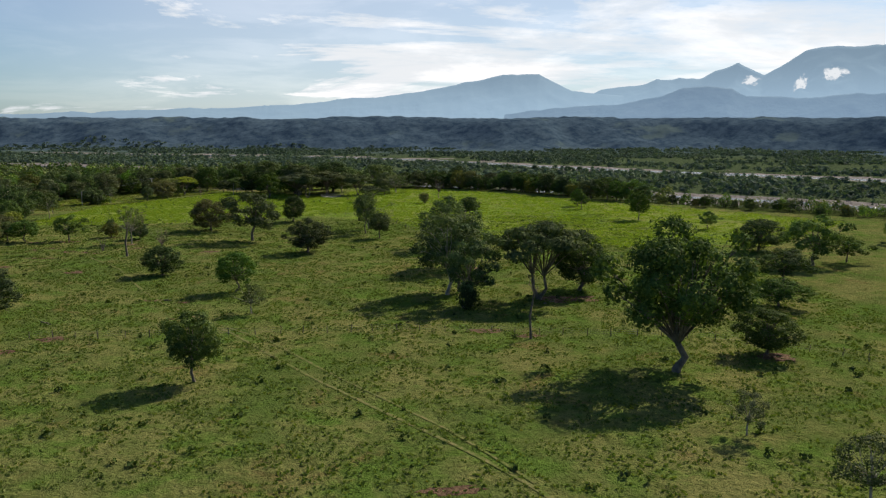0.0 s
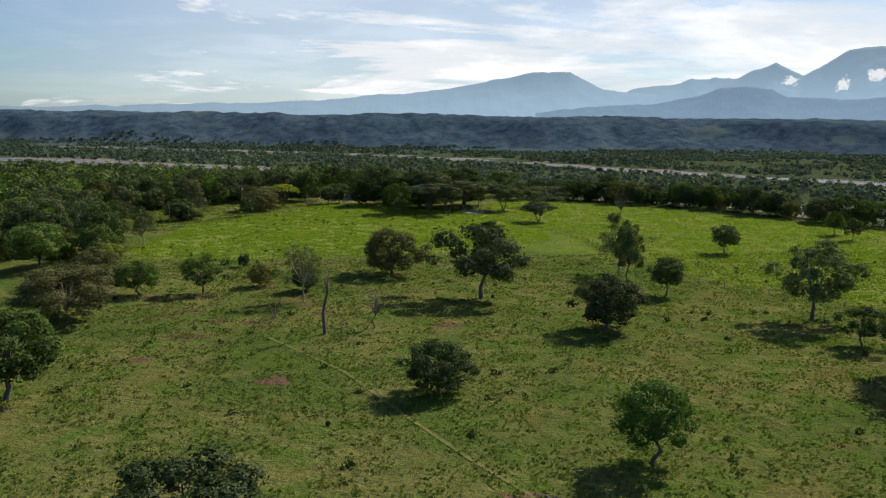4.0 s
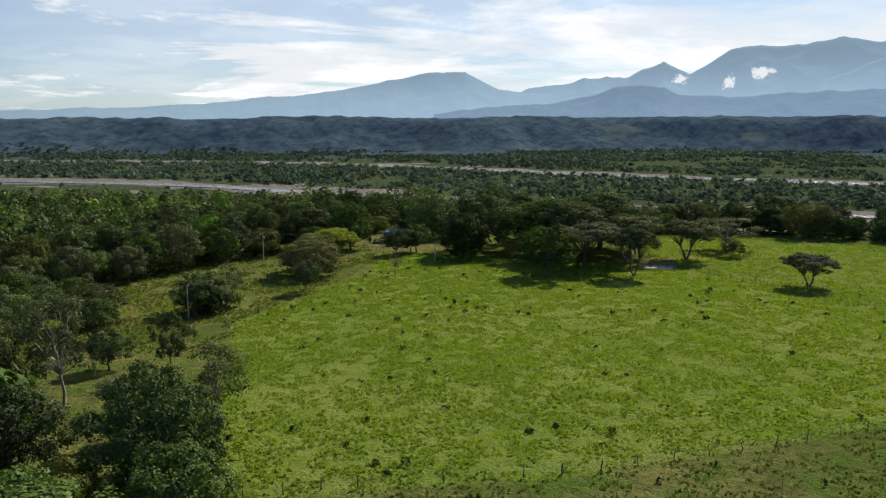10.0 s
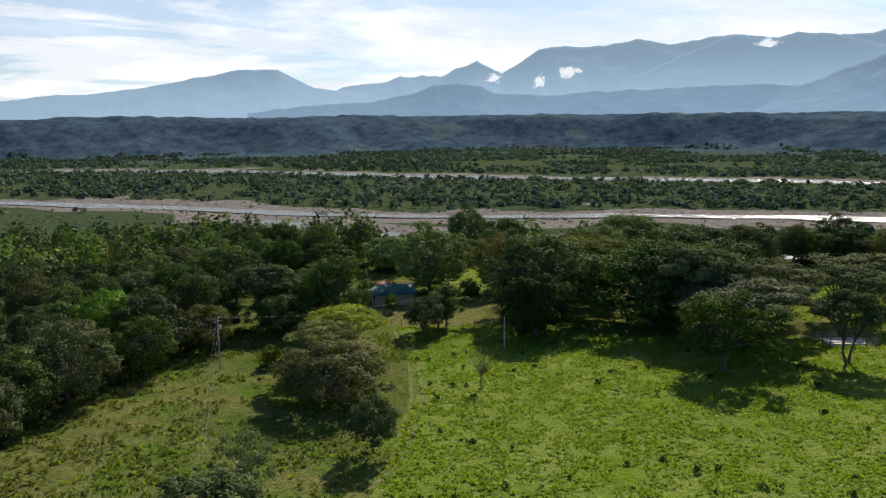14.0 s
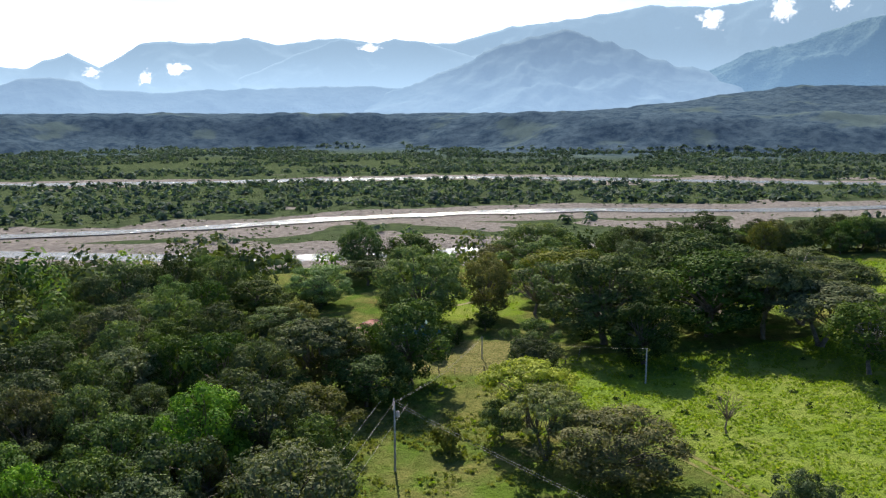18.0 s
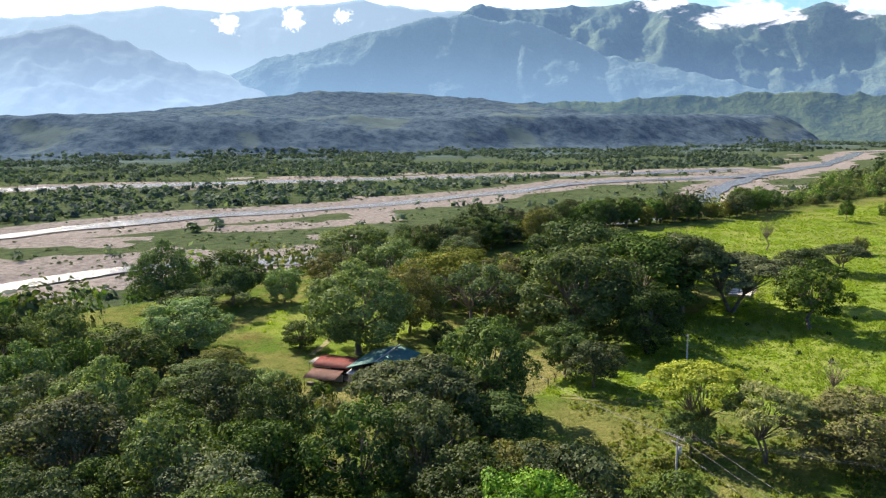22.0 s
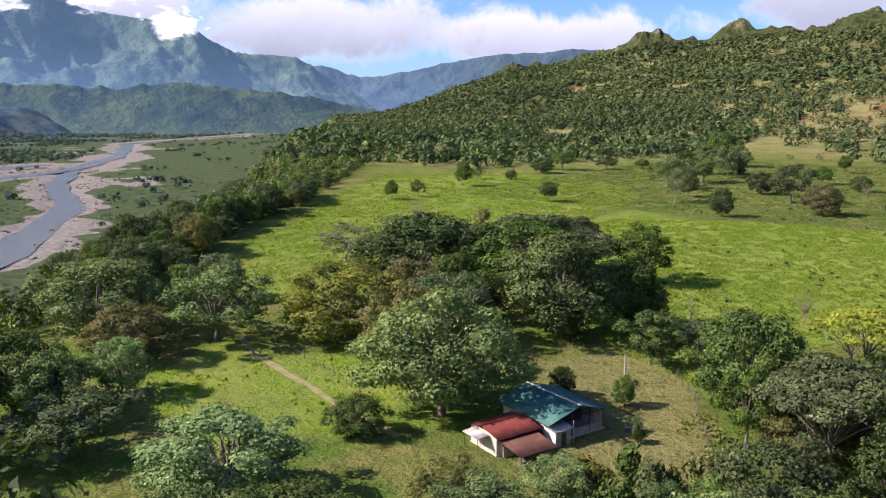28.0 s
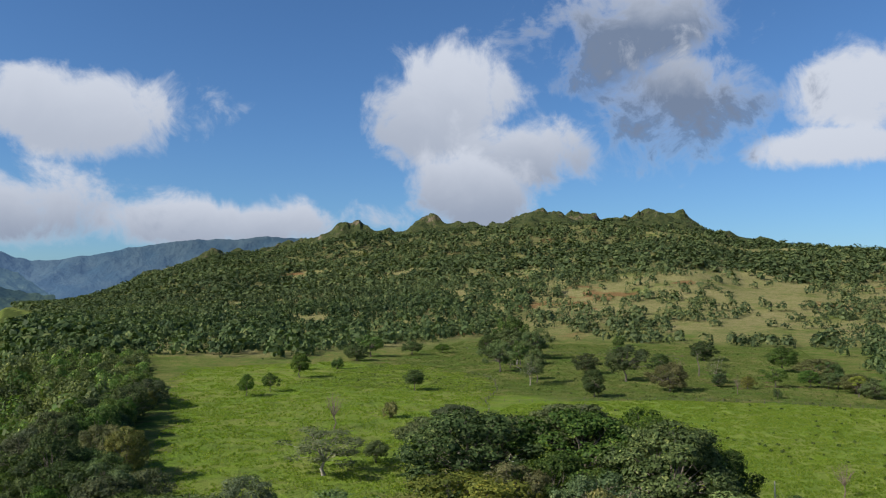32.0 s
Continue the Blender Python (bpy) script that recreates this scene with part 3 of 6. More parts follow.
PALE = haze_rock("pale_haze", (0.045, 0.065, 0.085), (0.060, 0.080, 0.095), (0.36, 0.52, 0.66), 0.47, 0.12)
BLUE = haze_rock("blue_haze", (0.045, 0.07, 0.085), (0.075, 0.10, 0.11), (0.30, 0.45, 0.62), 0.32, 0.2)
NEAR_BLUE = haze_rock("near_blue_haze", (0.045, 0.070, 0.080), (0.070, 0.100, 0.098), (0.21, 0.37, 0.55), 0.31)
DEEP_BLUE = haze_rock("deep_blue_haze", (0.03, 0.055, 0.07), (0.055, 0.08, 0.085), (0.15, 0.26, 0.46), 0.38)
FOOT = haze_rock("foothill_haze", (0.022, 0.040, 0.034), (0.066, 0.092, 0.046), (0.16, 0.30, 0.50), 0.11)
GREEN_BLUE = haze_rock("green_blue_haze", (0.030, 0.055, 0.058), (0.085, 0.118, 0.084), (0.19, 0.34, 0.55), 0.27)
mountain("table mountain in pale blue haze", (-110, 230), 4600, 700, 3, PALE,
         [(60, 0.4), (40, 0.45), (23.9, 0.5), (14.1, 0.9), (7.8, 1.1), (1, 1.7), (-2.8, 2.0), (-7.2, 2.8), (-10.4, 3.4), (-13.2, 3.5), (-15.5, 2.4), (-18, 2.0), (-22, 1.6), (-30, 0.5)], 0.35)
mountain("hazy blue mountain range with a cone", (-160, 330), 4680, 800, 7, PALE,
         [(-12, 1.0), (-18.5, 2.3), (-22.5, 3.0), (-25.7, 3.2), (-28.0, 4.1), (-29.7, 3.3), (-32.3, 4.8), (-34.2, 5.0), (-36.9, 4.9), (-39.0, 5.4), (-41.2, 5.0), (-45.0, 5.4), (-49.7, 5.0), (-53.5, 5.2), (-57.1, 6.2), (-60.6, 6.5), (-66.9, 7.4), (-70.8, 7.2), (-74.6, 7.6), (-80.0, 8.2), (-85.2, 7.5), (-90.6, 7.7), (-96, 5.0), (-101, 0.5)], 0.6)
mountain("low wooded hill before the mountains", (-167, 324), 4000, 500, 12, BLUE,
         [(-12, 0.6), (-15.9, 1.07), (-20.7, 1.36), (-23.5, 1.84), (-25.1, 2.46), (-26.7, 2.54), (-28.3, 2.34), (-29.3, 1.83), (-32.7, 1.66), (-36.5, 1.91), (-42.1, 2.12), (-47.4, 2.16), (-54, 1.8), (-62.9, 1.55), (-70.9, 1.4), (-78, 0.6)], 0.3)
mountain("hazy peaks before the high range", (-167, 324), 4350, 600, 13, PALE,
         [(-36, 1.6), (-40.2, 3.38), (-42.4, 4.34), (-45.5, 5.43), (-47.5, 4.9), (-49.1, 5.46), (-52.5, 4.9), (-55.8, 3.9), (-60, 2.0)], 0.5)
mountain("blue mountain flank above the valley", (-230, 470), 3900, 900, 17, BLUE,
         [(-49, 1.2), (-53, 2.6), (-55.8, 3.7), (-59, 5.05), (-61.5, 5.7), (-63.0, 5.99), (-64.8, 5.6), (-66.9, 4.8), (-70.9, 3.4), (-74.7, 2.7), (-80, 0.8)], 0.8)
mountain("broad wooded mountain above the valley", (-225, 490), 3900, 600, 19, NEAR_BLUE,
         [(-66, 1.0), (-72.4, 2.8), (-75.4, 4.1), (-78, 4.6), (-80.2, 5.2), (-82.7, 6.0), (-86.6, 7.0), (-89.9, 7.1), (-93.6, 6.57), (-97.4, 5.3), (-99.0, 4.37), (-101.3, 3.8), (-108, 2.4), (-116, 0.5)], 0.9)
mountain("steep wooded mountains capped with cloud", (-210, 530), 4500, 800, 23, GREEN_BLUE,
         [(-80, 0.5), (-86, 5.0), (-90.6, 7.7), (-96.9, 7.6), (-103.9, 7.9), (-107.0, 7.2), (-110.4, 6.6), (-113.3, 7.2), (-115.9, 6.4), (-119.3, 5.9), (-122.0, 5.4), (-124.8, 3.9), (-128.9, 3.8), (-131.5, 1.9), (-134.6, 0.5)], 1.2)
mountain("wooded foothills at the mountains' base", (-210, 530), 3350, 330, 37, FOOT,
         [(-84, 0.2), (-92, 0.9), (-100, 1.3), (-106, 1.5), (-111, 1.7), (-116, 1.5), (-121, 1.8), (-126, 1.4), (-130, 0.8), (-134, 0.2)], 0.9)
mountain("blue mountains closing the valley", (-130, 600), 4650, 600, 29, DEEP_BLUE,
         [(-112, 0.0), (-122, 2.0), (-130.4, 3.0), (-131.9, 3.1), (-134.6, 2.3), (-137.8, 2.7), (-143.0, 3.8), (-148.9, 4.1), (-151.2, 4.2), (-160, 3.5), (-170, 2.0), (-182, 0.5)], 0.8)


# cloud rags hanging on the mountains, far off; emission gives their sunlit white
m, n = material("cloud_rag")
at = n.add("ShaderNodeTexCoord").outputs["Object"]
fade = n.vec("LENGTH", n.vec("MULTIPLY", at, (1.0, 0.0, 1.0)))
rag = n.maths("ADD", fade, n.maths("MULTIPLY", n.maths("SUBTRACT", n.noise(n.vec("ADD", at, n.vec("MULTIPLY", n.add("ShaderNodeObjectInfo").outputs["Location"], (0.003, 0.003, 0.003))), 1.9, 6.0, 0.62, 0.4), 0.5), 2.6))
clear, white, both, o = n.add("ShaderNodeBsdfTransparent"), n.add("ShaderNodeEmission"), n.add("ShaderNodeMixShader"), n.add("ShaderNodeOutputMaterial")
white.inputs["Color"].default_value, white.inputs["Strength"].default_value = (0.90, 0.96, 1.0, 1.0), 0.80
n.link(n.span(rag, 0.95, 0.35), both.inputs[0])
n.link(clear.outputs[0], both.inputs[1])
n.link(white.outputs[0], both.inputs[2])
n.link(both.outputs[0], o.inputs[0])
RAG = m


def cloud_rag(yaw, high, wide, tall, far):
    """A thin bank of cloud: yaw, height and half sizes in degrees."""
    f, t = np.meshgrid(np.linspace(0.01, 1, 5), np.linspace(0, 2 * math.pi, 24, endpoint=False), indexing="ij")
    me = grid_mesh("cloud", np.stack([(f * np.cos(t)).ravel() * 1.6, (0.15 * (1 - f * f)).ravel(), (f * np.sin(t)).ravel() * 1.6], 1), 5, 24, True)
    me.materials.append(RAG)
    a = radians(yaw)
    ob = new("cloud", me)
    ob.matrix_world = pose(-200 - math.sin(a) * far, 500 + math.cos(a) * far, 45 + far * math.tan(radians(high)), 0, 0, yaw) @ Matrix.Diagonal((far * math.tan(radians(wide)), 60, far * math.tan(radians(tall)), 1))
    ob.visible_shadow = False
    tagged(ob, "ragged white cloud hanging on the mountains", "cloud", kind="structure")


for row in RAGS:
    cloud_rag(*row)


# ---- crags on the southern hill ----
m, n = material("crag_rock")
geo = n.add("ShaderNodeNewGeometry")
at = geo.outputs["Position"]
up = n.add("ShaderNodeSeparateXYZ")
n.link(geo.outputs["Normal"], up.inputs[0])
rock = n.mix(n.span(n.noise(at, 0.05, 6.0, 0.7), 0.35, 0.65), (0.085, 0.070, 0.050), (0.21, 0.165, 0.11))
turf = n.mix(n.span(n.noise(at, 0.07, 6.0, 0.7), 0.35, 0.65), (0.026, 0.040, 0.014), (0.070, 0.080, 0.028))
c = n.mix(n.span(n.maths("ADD", up.outputs[2], n.maths("MULTIPLY", n.maths("SUBTRACT", n.noise(at, 0.035, 5.0, 0.7), 0.5), 1.3)), 0.38, 0.62), rock, turf)
finish(n, c, 0.95, n.bump(n.noise(at, 0.12, 6.0, 0.75), 1.0, 6.0), 0.0, 0.1)
CRAG = m


def outcrop(off, back, wide, deep, high, seed):
    """A broken rock tower on the crest, at degrees east of south from the farm."""
    a = radians(off)
    far = (2242.0 + back) / (math.cos(a) - 0.2 * math.sin(a))
    x0, y0 = FARM_EYE[0] + math.sin(a) * far, FARM_EYE[1] - math.cos(a) * far
    rings, spokes = 22, 56
    f = np.linspace(0.01, 1, rings)[:, None]
    t = np.linspace(0, 2 * math.pi, spokes, endpoint=False)[None, :]
    lx, ly = np.cos(t) * f * wide, np.sin(t) * f * deep
    qx, qy = x0 + lx * math.cos(a) - ly * math.sin(a), y0 + lx * math.sin(a) + ly * math.cos(a)
    teeth = ridged(lx / wide * 2.6 + seed * 3.1, ly / deep * 0.8 + seed, 5, seed)
    z = high * (1 - f ** 1.35) * (0.35 + 0.8 * np.clip((teeth - 0.38) * 1.7, 0, 1)) - 10 * f
    base = land(qx.ravel(), qy.ravel())
    me = grid_mesh("crag", np.stack([qx.ravel(), qy.ravel(), base + z.ravel()], 1), rings, spokes, True)
    me.polygons.foreach_set("use_smooth", np.zeros(len(me.polygons), bool))
    me.materials.append(CRAG)
    tagged(new("crag", me), "weathered tan rock crag on the wooded hill crest", "rock", kind="structure")


for k, row in enumerate(((41, -80, 45, 40, 26), (38, -60, 50, 45, 28), (33.6, -40, 75, 60, 44), (31.4, 0, 60, 60, 40), (29.0, -40, 60, 50, 34), (27.2, 10, 70, 60, 46), (23.3, 0, 105, 70, 66), (20.8, 60, 60, 50, 26), (18.2, -20, 90, 70, 46), (15.4, 20, 70, 60, 32), (13.0, -40, 80, 60, 34), (11.0, 0, 90, 70, 52),
                         (8.6, 20, 80, 60, 46), (7.2, -30, 60, 50, 50), (5.0, 30, 70, 60, 36), (3.4, -30, 50, 40, 40), (0.6, 0, 110, 70, 48), (-1.6, 40, 60, 60, 26), (-4.5, 20, 90, 60, 26), (-8.0, 30, 90, 60, 22), (24.8, -260, 70, 60, 30), (10.0, -300, 110, 70, 44), (2.0, -260, 90, 70, 34), (16.5, -340, 90, 70, 30))):
    off, back_by, half, depth, tall = row
    outcrop(off, back_by, half * 2.0, depth * 1.5, tall * 0.9, 900 + k)


# ---- trees ----
def part(name, me, mat, parent, label=""):
    """Links a mesh (or a bmesh) as one object under a thing or a part."""
    if isinstance(me, bmesh.types.BMesh):
        b, me = me, bpy.data.meshes.new(name)
        b.to_mesh(me)
        b.free()
    if mat is not None and not me.materials:
        me.materials.append(mat)
    ob = new(name, me)
    ob.parent = parent
    return tagged(ob, label)


def soup(name, verts, quads):
    """A mesh from arrays of corners and four-sided faces."""
    me = bpy.data.meshes.new(name)
    verts, quads = np.asarray(verts, np.float32), np.asarray(quads, np.int32)
    me.vertices.add(len(verts))
    me.vertices.foreach_set("co", verts.ravel())
    me.loops.add(quads.size)
    me.loops.foreach_set("vertex_index", quads.ravel())
    me.polygons.add(len(quads))
    me.polygons.foreach_set("loop_start", np.arange(0, quads.size, 4, dtype=np.int32))
    me.update(calc_edges=True)
    return me


def leaf_quads(rng, centres, normals, size):
    """Bent leaf clumps: one kite of four corners each, folded along its middle."""
    k = len(centres)
    normals = normals / np.linalg.norm(normals, axis=1)[:, None]
    spin = rng.normal(size=(k, 3))
    u = np.cross(normals, spin)
    u /= np.linalg.norm(u, axis=1)[:, None] + 1e-9
    v = np.cross(normals, u)
    s = size * (0.55 + 0.9 * rng.random(k))[:, None]
    a = centres - u * s * 0.62
    b = centres + v * s * 0.42 - normals * s * 0.16
    c = centres + u * s * 0.62 - normals * s * 0.22
    d = centres - v * s * 0.42 - normals * s * 0.16
    return np.stack([a, b, c, d], 1).reshape(-1, 3)


def crown_mesh(seed, blobs, leaves, size, tuck=0.2, heart=(0, 0, 6.0), core_size=2.4):
    """A crown of leaf clumps on many rounded boughs. blobs: rows of x, y, z, radius, flatness."""
    rng = np.random.default_rng(seed)
    verts, tones = [], []
    weight = np.array([b[3] ** 2 for b in blobs])
    for (x, y, z, r, flat), share in zip(blobs, weight / weight.sum()):
        k = max(12, int(leaves * share))
        away = np.array([x - heart[0], y - heart[1], z - heart[2]])
        away = away / (np.linalg.norm(away) + 1e-6)
        d = rng.normal(size=(k, 3))
        d /= np.linalg.norm(d, axis=1)[:, None]
        d += (away + np.array([0, 0, 0.25])) * 0.62
        d /= np.linalg.norm(d, axis=1)[:, None]
        lump = 1 + 0.20 * np.sin(d[:, 0] * 5 + seed + x) * np.sin(d[:, 1] * 5 + y) + 0.13 * np.sin(d[:, 2] * 7 + z)
        reach = r * (1 - tuck * rng.random(k) ** 1.6) * lump
        p = d * reach[:, None] * np.array([1, 1, flat]) + np.array([x, y, z])
        nrm = d * np.array([1, 1, 1 / flat]) + rng.normal(size=(k, 3)) * 0.34 + np.array([0, 0, 0.15])
        verts.append(leaf_quads(rng, p, nrm, size))
        core = rng.normal(size=(max(6, k // 9), 3))
        core = core / np.linalg.norm(core, axis=1)[:, None] * r * 0.62 * np.array([1, 1, flat]) + np.array([x, y, z])
        verts.append(leaf_quads(rng, core, rng.normal(size=core.shape), size * core_size))
        tones.append(np.full((k + len(core)) * 4, rng.uniform(-0.42, 0.42)))
    verts = np.concatenate(verts)
    me = soup("crown", verts, np.arange(len(verts)).reshape(-1, 4))
    me.attributes.new("tone", "FLOAT", "POINT").data.foreach_set("value", np.concatenate(tones).astype(np.float32))
    return me


def dome(rng, height, radius, base, lobes, lobe, ragged=0.12):
    """Bough masses over a rounded crown that reaches from base to the top."""
    rows = []
    half = height * (1 - base) / 2
    mid = height - half
    turn = rng.random() * 6.28
    for k in range(lobes):
        up = 1 - (1.9 if base < 0.1 else 1.7) * (k + 0.5) / lobes
        a = turn + 2.39996 * k
        r = lobe * (0.72 + 0.6 * rng.random())
        ring = math.sqrt(max(0.0, 1 - up * up)) * (1 + 0.14 * math.sin(2 * a + turn)) * (1 + ragged * rng.normal())
        z = mid + up * (half - r * 0.72) * (1 + 0.5 * ragged * rng.normal())
        rows.append((math.cos(a) * ring * (radius - r * 0.8), math.sin(a) * ring * (radius - r * 0.8), max(z, r * 0.7), r, 0.86))
    return rows


def parasol(rng, height, radius, lobes, lobe):
    """Bough masses in a wide flat layer."""
    rows = []
    turn = rng.random() * 6.28
    for k in range(lobes):
        f = math.sqrt((k + 0.5) / lobes)
        a = turn + 2.39996 * k + rng.normal() * 0.1
        r = lobe * (0.75 + 0.5 * rng.random())
        z = height * (0.93 - 0.24 * f * f) - r * 0.4 + rng.normal() * 0.035 * height
        rows.append((math.cos(a) * f * (radius - r * 0.7), math.sin(a) * f * (radius - r * 0.7), z, r, 0.5))
    return rows


def limb(points, radii, sides=7):
    """A tapered, bent tube; gives corners and faces."""
    verts, quads = [], []
    pts = [Vector(p) for p in points]
    for k, p in enumerate(pts):
        way = (pts[min(k + 1, len(pts) - 1)] - pts[max(k - 1, 0)]).normalized()
        u = way.orthogonal().normalized()
        v = way.cross(u)
        for s in range(sides):
            a = 2 * math.pi * s / sides
            verts.append(p + (u * math.cos(a) + v * math.sin(a)) * radii[k])
    for k in range(len(pts) - 1):
        for s in range(sides):
            t = (s + 1) % sides
            quads.append((k * sides + s, k * sides + t, (k + 1) * sides + t, (k + 1) * sides + s))
    return verts, quads


def limbs_mesh(name, limbs):
    verts, quads = [], []
    for points, radii, sides in limbs:
        a, b = limb(points, radii, sides)
        quads += [tuple(i + len(verts) for i in q) for q in b]
        verts += a
    me = soup(name, [tuple(v) for v in verts], quads)
    me.polygons.foreach_set("use_smooth", np.ones(len(quads), bool))
    return me


def boughs_to(rng, blobs, height, fork, stems, thick):
    """Trunks that part into boughs, each bent towards a mass of leaves."""
    limbs, tops = [], []
    for k in range(stems):
        a = rng.random() * 6.28
        lean = 0.0 if stems == 1 else 0.10 * height
        base = Vector((math.cos(a), math.sin(a), 0)) * (0.0 if stems == 1 else thick * 0.9)
        top = Vector((math.cos(a) * lean + rng.normal() * 0.2, math.sin(a) * lean + rng.normal() * 0.2, fork * height))
        bend = (base + top) * 0.5 + Vector((rng.normal(), rng.normal(), 0)) * 0.025 * height
        base = base - Vector((0, 0, 0.6))
        limbs.append(([base, base + Vector((0, 0, 0.9)), bend, top], [thick * 1.6, thick * 1.1, thick * 0.88, thick * 0.72], 8))
        tops.append(top)
    for x, y, z, r, flat in blobs:
        end = Vector((x, y, z))
        top = min(tops, key=lambda p: (p - end).length)
        mid = top.lerp(end, 0.5) + Vector((rng.normal() * 0.25, rng.normal() * 0.25, 0.04 * height))
        q = thick * 0.4
        limbs.append(([top, mid, end], [q, q * 0.65, q * 0.22], 5))
        for _ in range(2):
            tip = end + Vector((rng.normal(), rng.normal(), rng.normal() + 0.4)) * r * 0.55
            limbs.append(([mid.lerp(end, 0.6), tip], [q * 0.35, q * 0.1], 3))
    return limbs


def make_tree(name, label, mat, seed, height=12.0, radius=5.0, base=0.15, lobes=22, lobe=1.7, leaves=3000, size=0.36, fork=0.3, stems=1, thick=0.28, tuck=0.2, ragged=0.12, bark=None, flat=False, core=2.4):
    """A tree 12 m high from its trunk, boughs and crown."""
    rng = np.random.default_rng(seed)
    blobs = parasol(rng, height, radius, lobes, lobe) if flat else dome(rng, height, radius, base, lobes, lobe, ragged)
    root = new(name)
    tagged(root, label, "tree")
    part("trunk", limbs_mesh("trunk", boughs_to(rng, blobs, height, fork, stems, thick)), bark or BARK, root)
    if leaves:
        heart = (0, 0, height * (0.55 if flat else (1 + base) / 2 * 0.85))
        part("crown", crown_mesh(seed + 7, blobs, leaves, size, tuck, heart, core), mat, root)
    return root


def make_bush(label, mat, seed, radius=1.5, leaves=260, size=0.35, tall=0.8):
    rng = np.random.default_rng(seed)
    blobs = [(rng.normal() * radius * 0.45, rng.normal() * radius * 0.45, radius * tall * (0.45 + 0.4 * rng.random()), radius * (0.45 + 0.3 * rng.random()), tall) for _ in range(6)]
    root = new("bush")
    tagged(root, label, "bush")
    limbs = []
    for k in range(5):
        a = 6.28 * k / 5
        limbs.append(([(0, 0, -0.3), (math.cos(a) * radius * 0.2, math.sin(a) * radius * 0.2, radius * 0.4), (math.cos(a) * radius * 0.5, math.sin(a) * radius * 0.5, radius * 0.9)], [0.06, 0.045, 0.02], 4))
    part("stems", limbs_mesh("stems", limbs), BARK, root)
    if leaves:
        part("foliage", crown_mesh(seed + 3, blobs, leaves, size, 0.4, (0, 0, 0.4)), mat, root)
    return root


KINDS = {
    "dense": [make_tree("tree", "dense dark-leaved round tree standing in grass", LEAF_DARK, 100 + k, 12, 5.4, 0.05, 36, 1.6, 11500, 0.235, 0.28, 1, 0.34, 0.25, 0.2) for k in range(4)],
    "great": [make_tree("tree", "great dark-leaved tree with a thick forked trunk and wide uneven crown", LEAF_DARK, 108, 12, 5.4, 0.22, 32, 1.55, 14000, 0.2, 0.2, 1, 0.34, 0.3, 0.3)],
    "round": [make_tree("tree", "round-crowned green tree in the pasture", LEAF_MID, 120 + k, 12, 5.0, 0.14, 26, 1.65, 8200, 0.24, 0.28, 1, 0.28, 0.25, 0.2) for k in range(4)],
    "bright": [make_tree("tree", "broad bright green tree with leafy boughs", LEAF_LIGHT, 140 + k, 12, 5.6, 0.06, 36, 1.6, 12500, 0.23, 0.26, 1, 0.32, 0.25, 0.18) for k in range(3)],
    "umbrella": [make_tree("tree", "flat-topped spreading tree with bare lower boughs", LEAF_GREY, 160 + k, 12, 7.4, 0.3, 38, 1.7, 9500, 0.27, 0.3, 2, 0.27, flat=True) for k in range(3)],
    "airy": [make_tree("tree", "loose-crowned tree with gaps between its boughs", LEAF_MID, 180 + k, 12, 5.2, 0.16, 22, 1.5, 5600, 0.25, 0.3, 1, 0.26, 0.35, 0.3) for k in range(4)],
    "grey": [make_tree("tree", "thin grey-green tree with see-through crown", LEAF_GREY, 200 + k, 12, 4.4, 0.18, 20, 1.4, 3400, 0.24, 0.32, 1, 0.2, 0.5, 0.3, BARK_PALE, core=1.2) for k in range(3)],
    "yellow": [make_tree("tree", "yellow-green flat-crowned tree over bushes", LEAF_YELLOW, 220 + k, 12, 7.2, 0.3, 34, 1.5, 6200, 0.27, 0.3, 2, 0.22, 0.3, flat=True) for k in range(2)],
    "rust": [make_tree("tree", "olive and rust tinged broad tree", LEAF_RUST, 240 + k, 12, 6.0, 0.06, 36, 1.6, 11500, 0.23, 0.26, 1, 0.3, 0.25, 0.18) for k in range(3)],
    "bare": [make_tree("tree", "leafless pale tree with fine branches", LEAF_GREY, 260 + k, 12, 3.6, 0.35, 26, 1.3, 0, fork=0.3, thick=0.17, bark=TWIG) for k in range(2)],
    "snag": [make_tree("tree", "tall thin dead trunk with few twigs", LEAF_GREY, 280, 12, 1.5, 0.6, 6, 0.6, 0, fork=0.62, thick=0.16, bark=BARK)],
    "wood": [make_tree("tree", "leafy forest tree in the thick wood", mat, 300 + k, 12, 5.3, 0.08, 28, 1.65, 8200, 0.235, 0.3, 1, 0.26, 0.25, 0.2) for k, mat in enumerate((LEAF_DARK, LEAF_MID, LEAF_DARK, LEAF_GREY, LEAF_DARK, LEAF_MID, LEAF_DARK, LEAF_GREY))],
    "bush": [make_bush("small green bush in the pasture", mat, 330 + k, leaves=900, size=0.19) for k, mat in enumerate((LEAF_DARK, LEAF_MID, LEAF_RUST))],
    "twigs": [make_bush("leafless heap of brown brushwood", TWIG, 340, 1.6, 0)],
}
LAND_SIZE = {"dense": 10.8, "great": 10.8, "round": 10.0, "bright": 11.2, "umbrella": 14.8, "airy": 10.4, "grey": 8.8, "yellow": 14.4, "rust": 12.0, "bare": 7.2, "snag": 3.0, "wood": 10.6, "bush": 3.6, "twigs": 3.2}
used = {}
pick = random.Random(5)


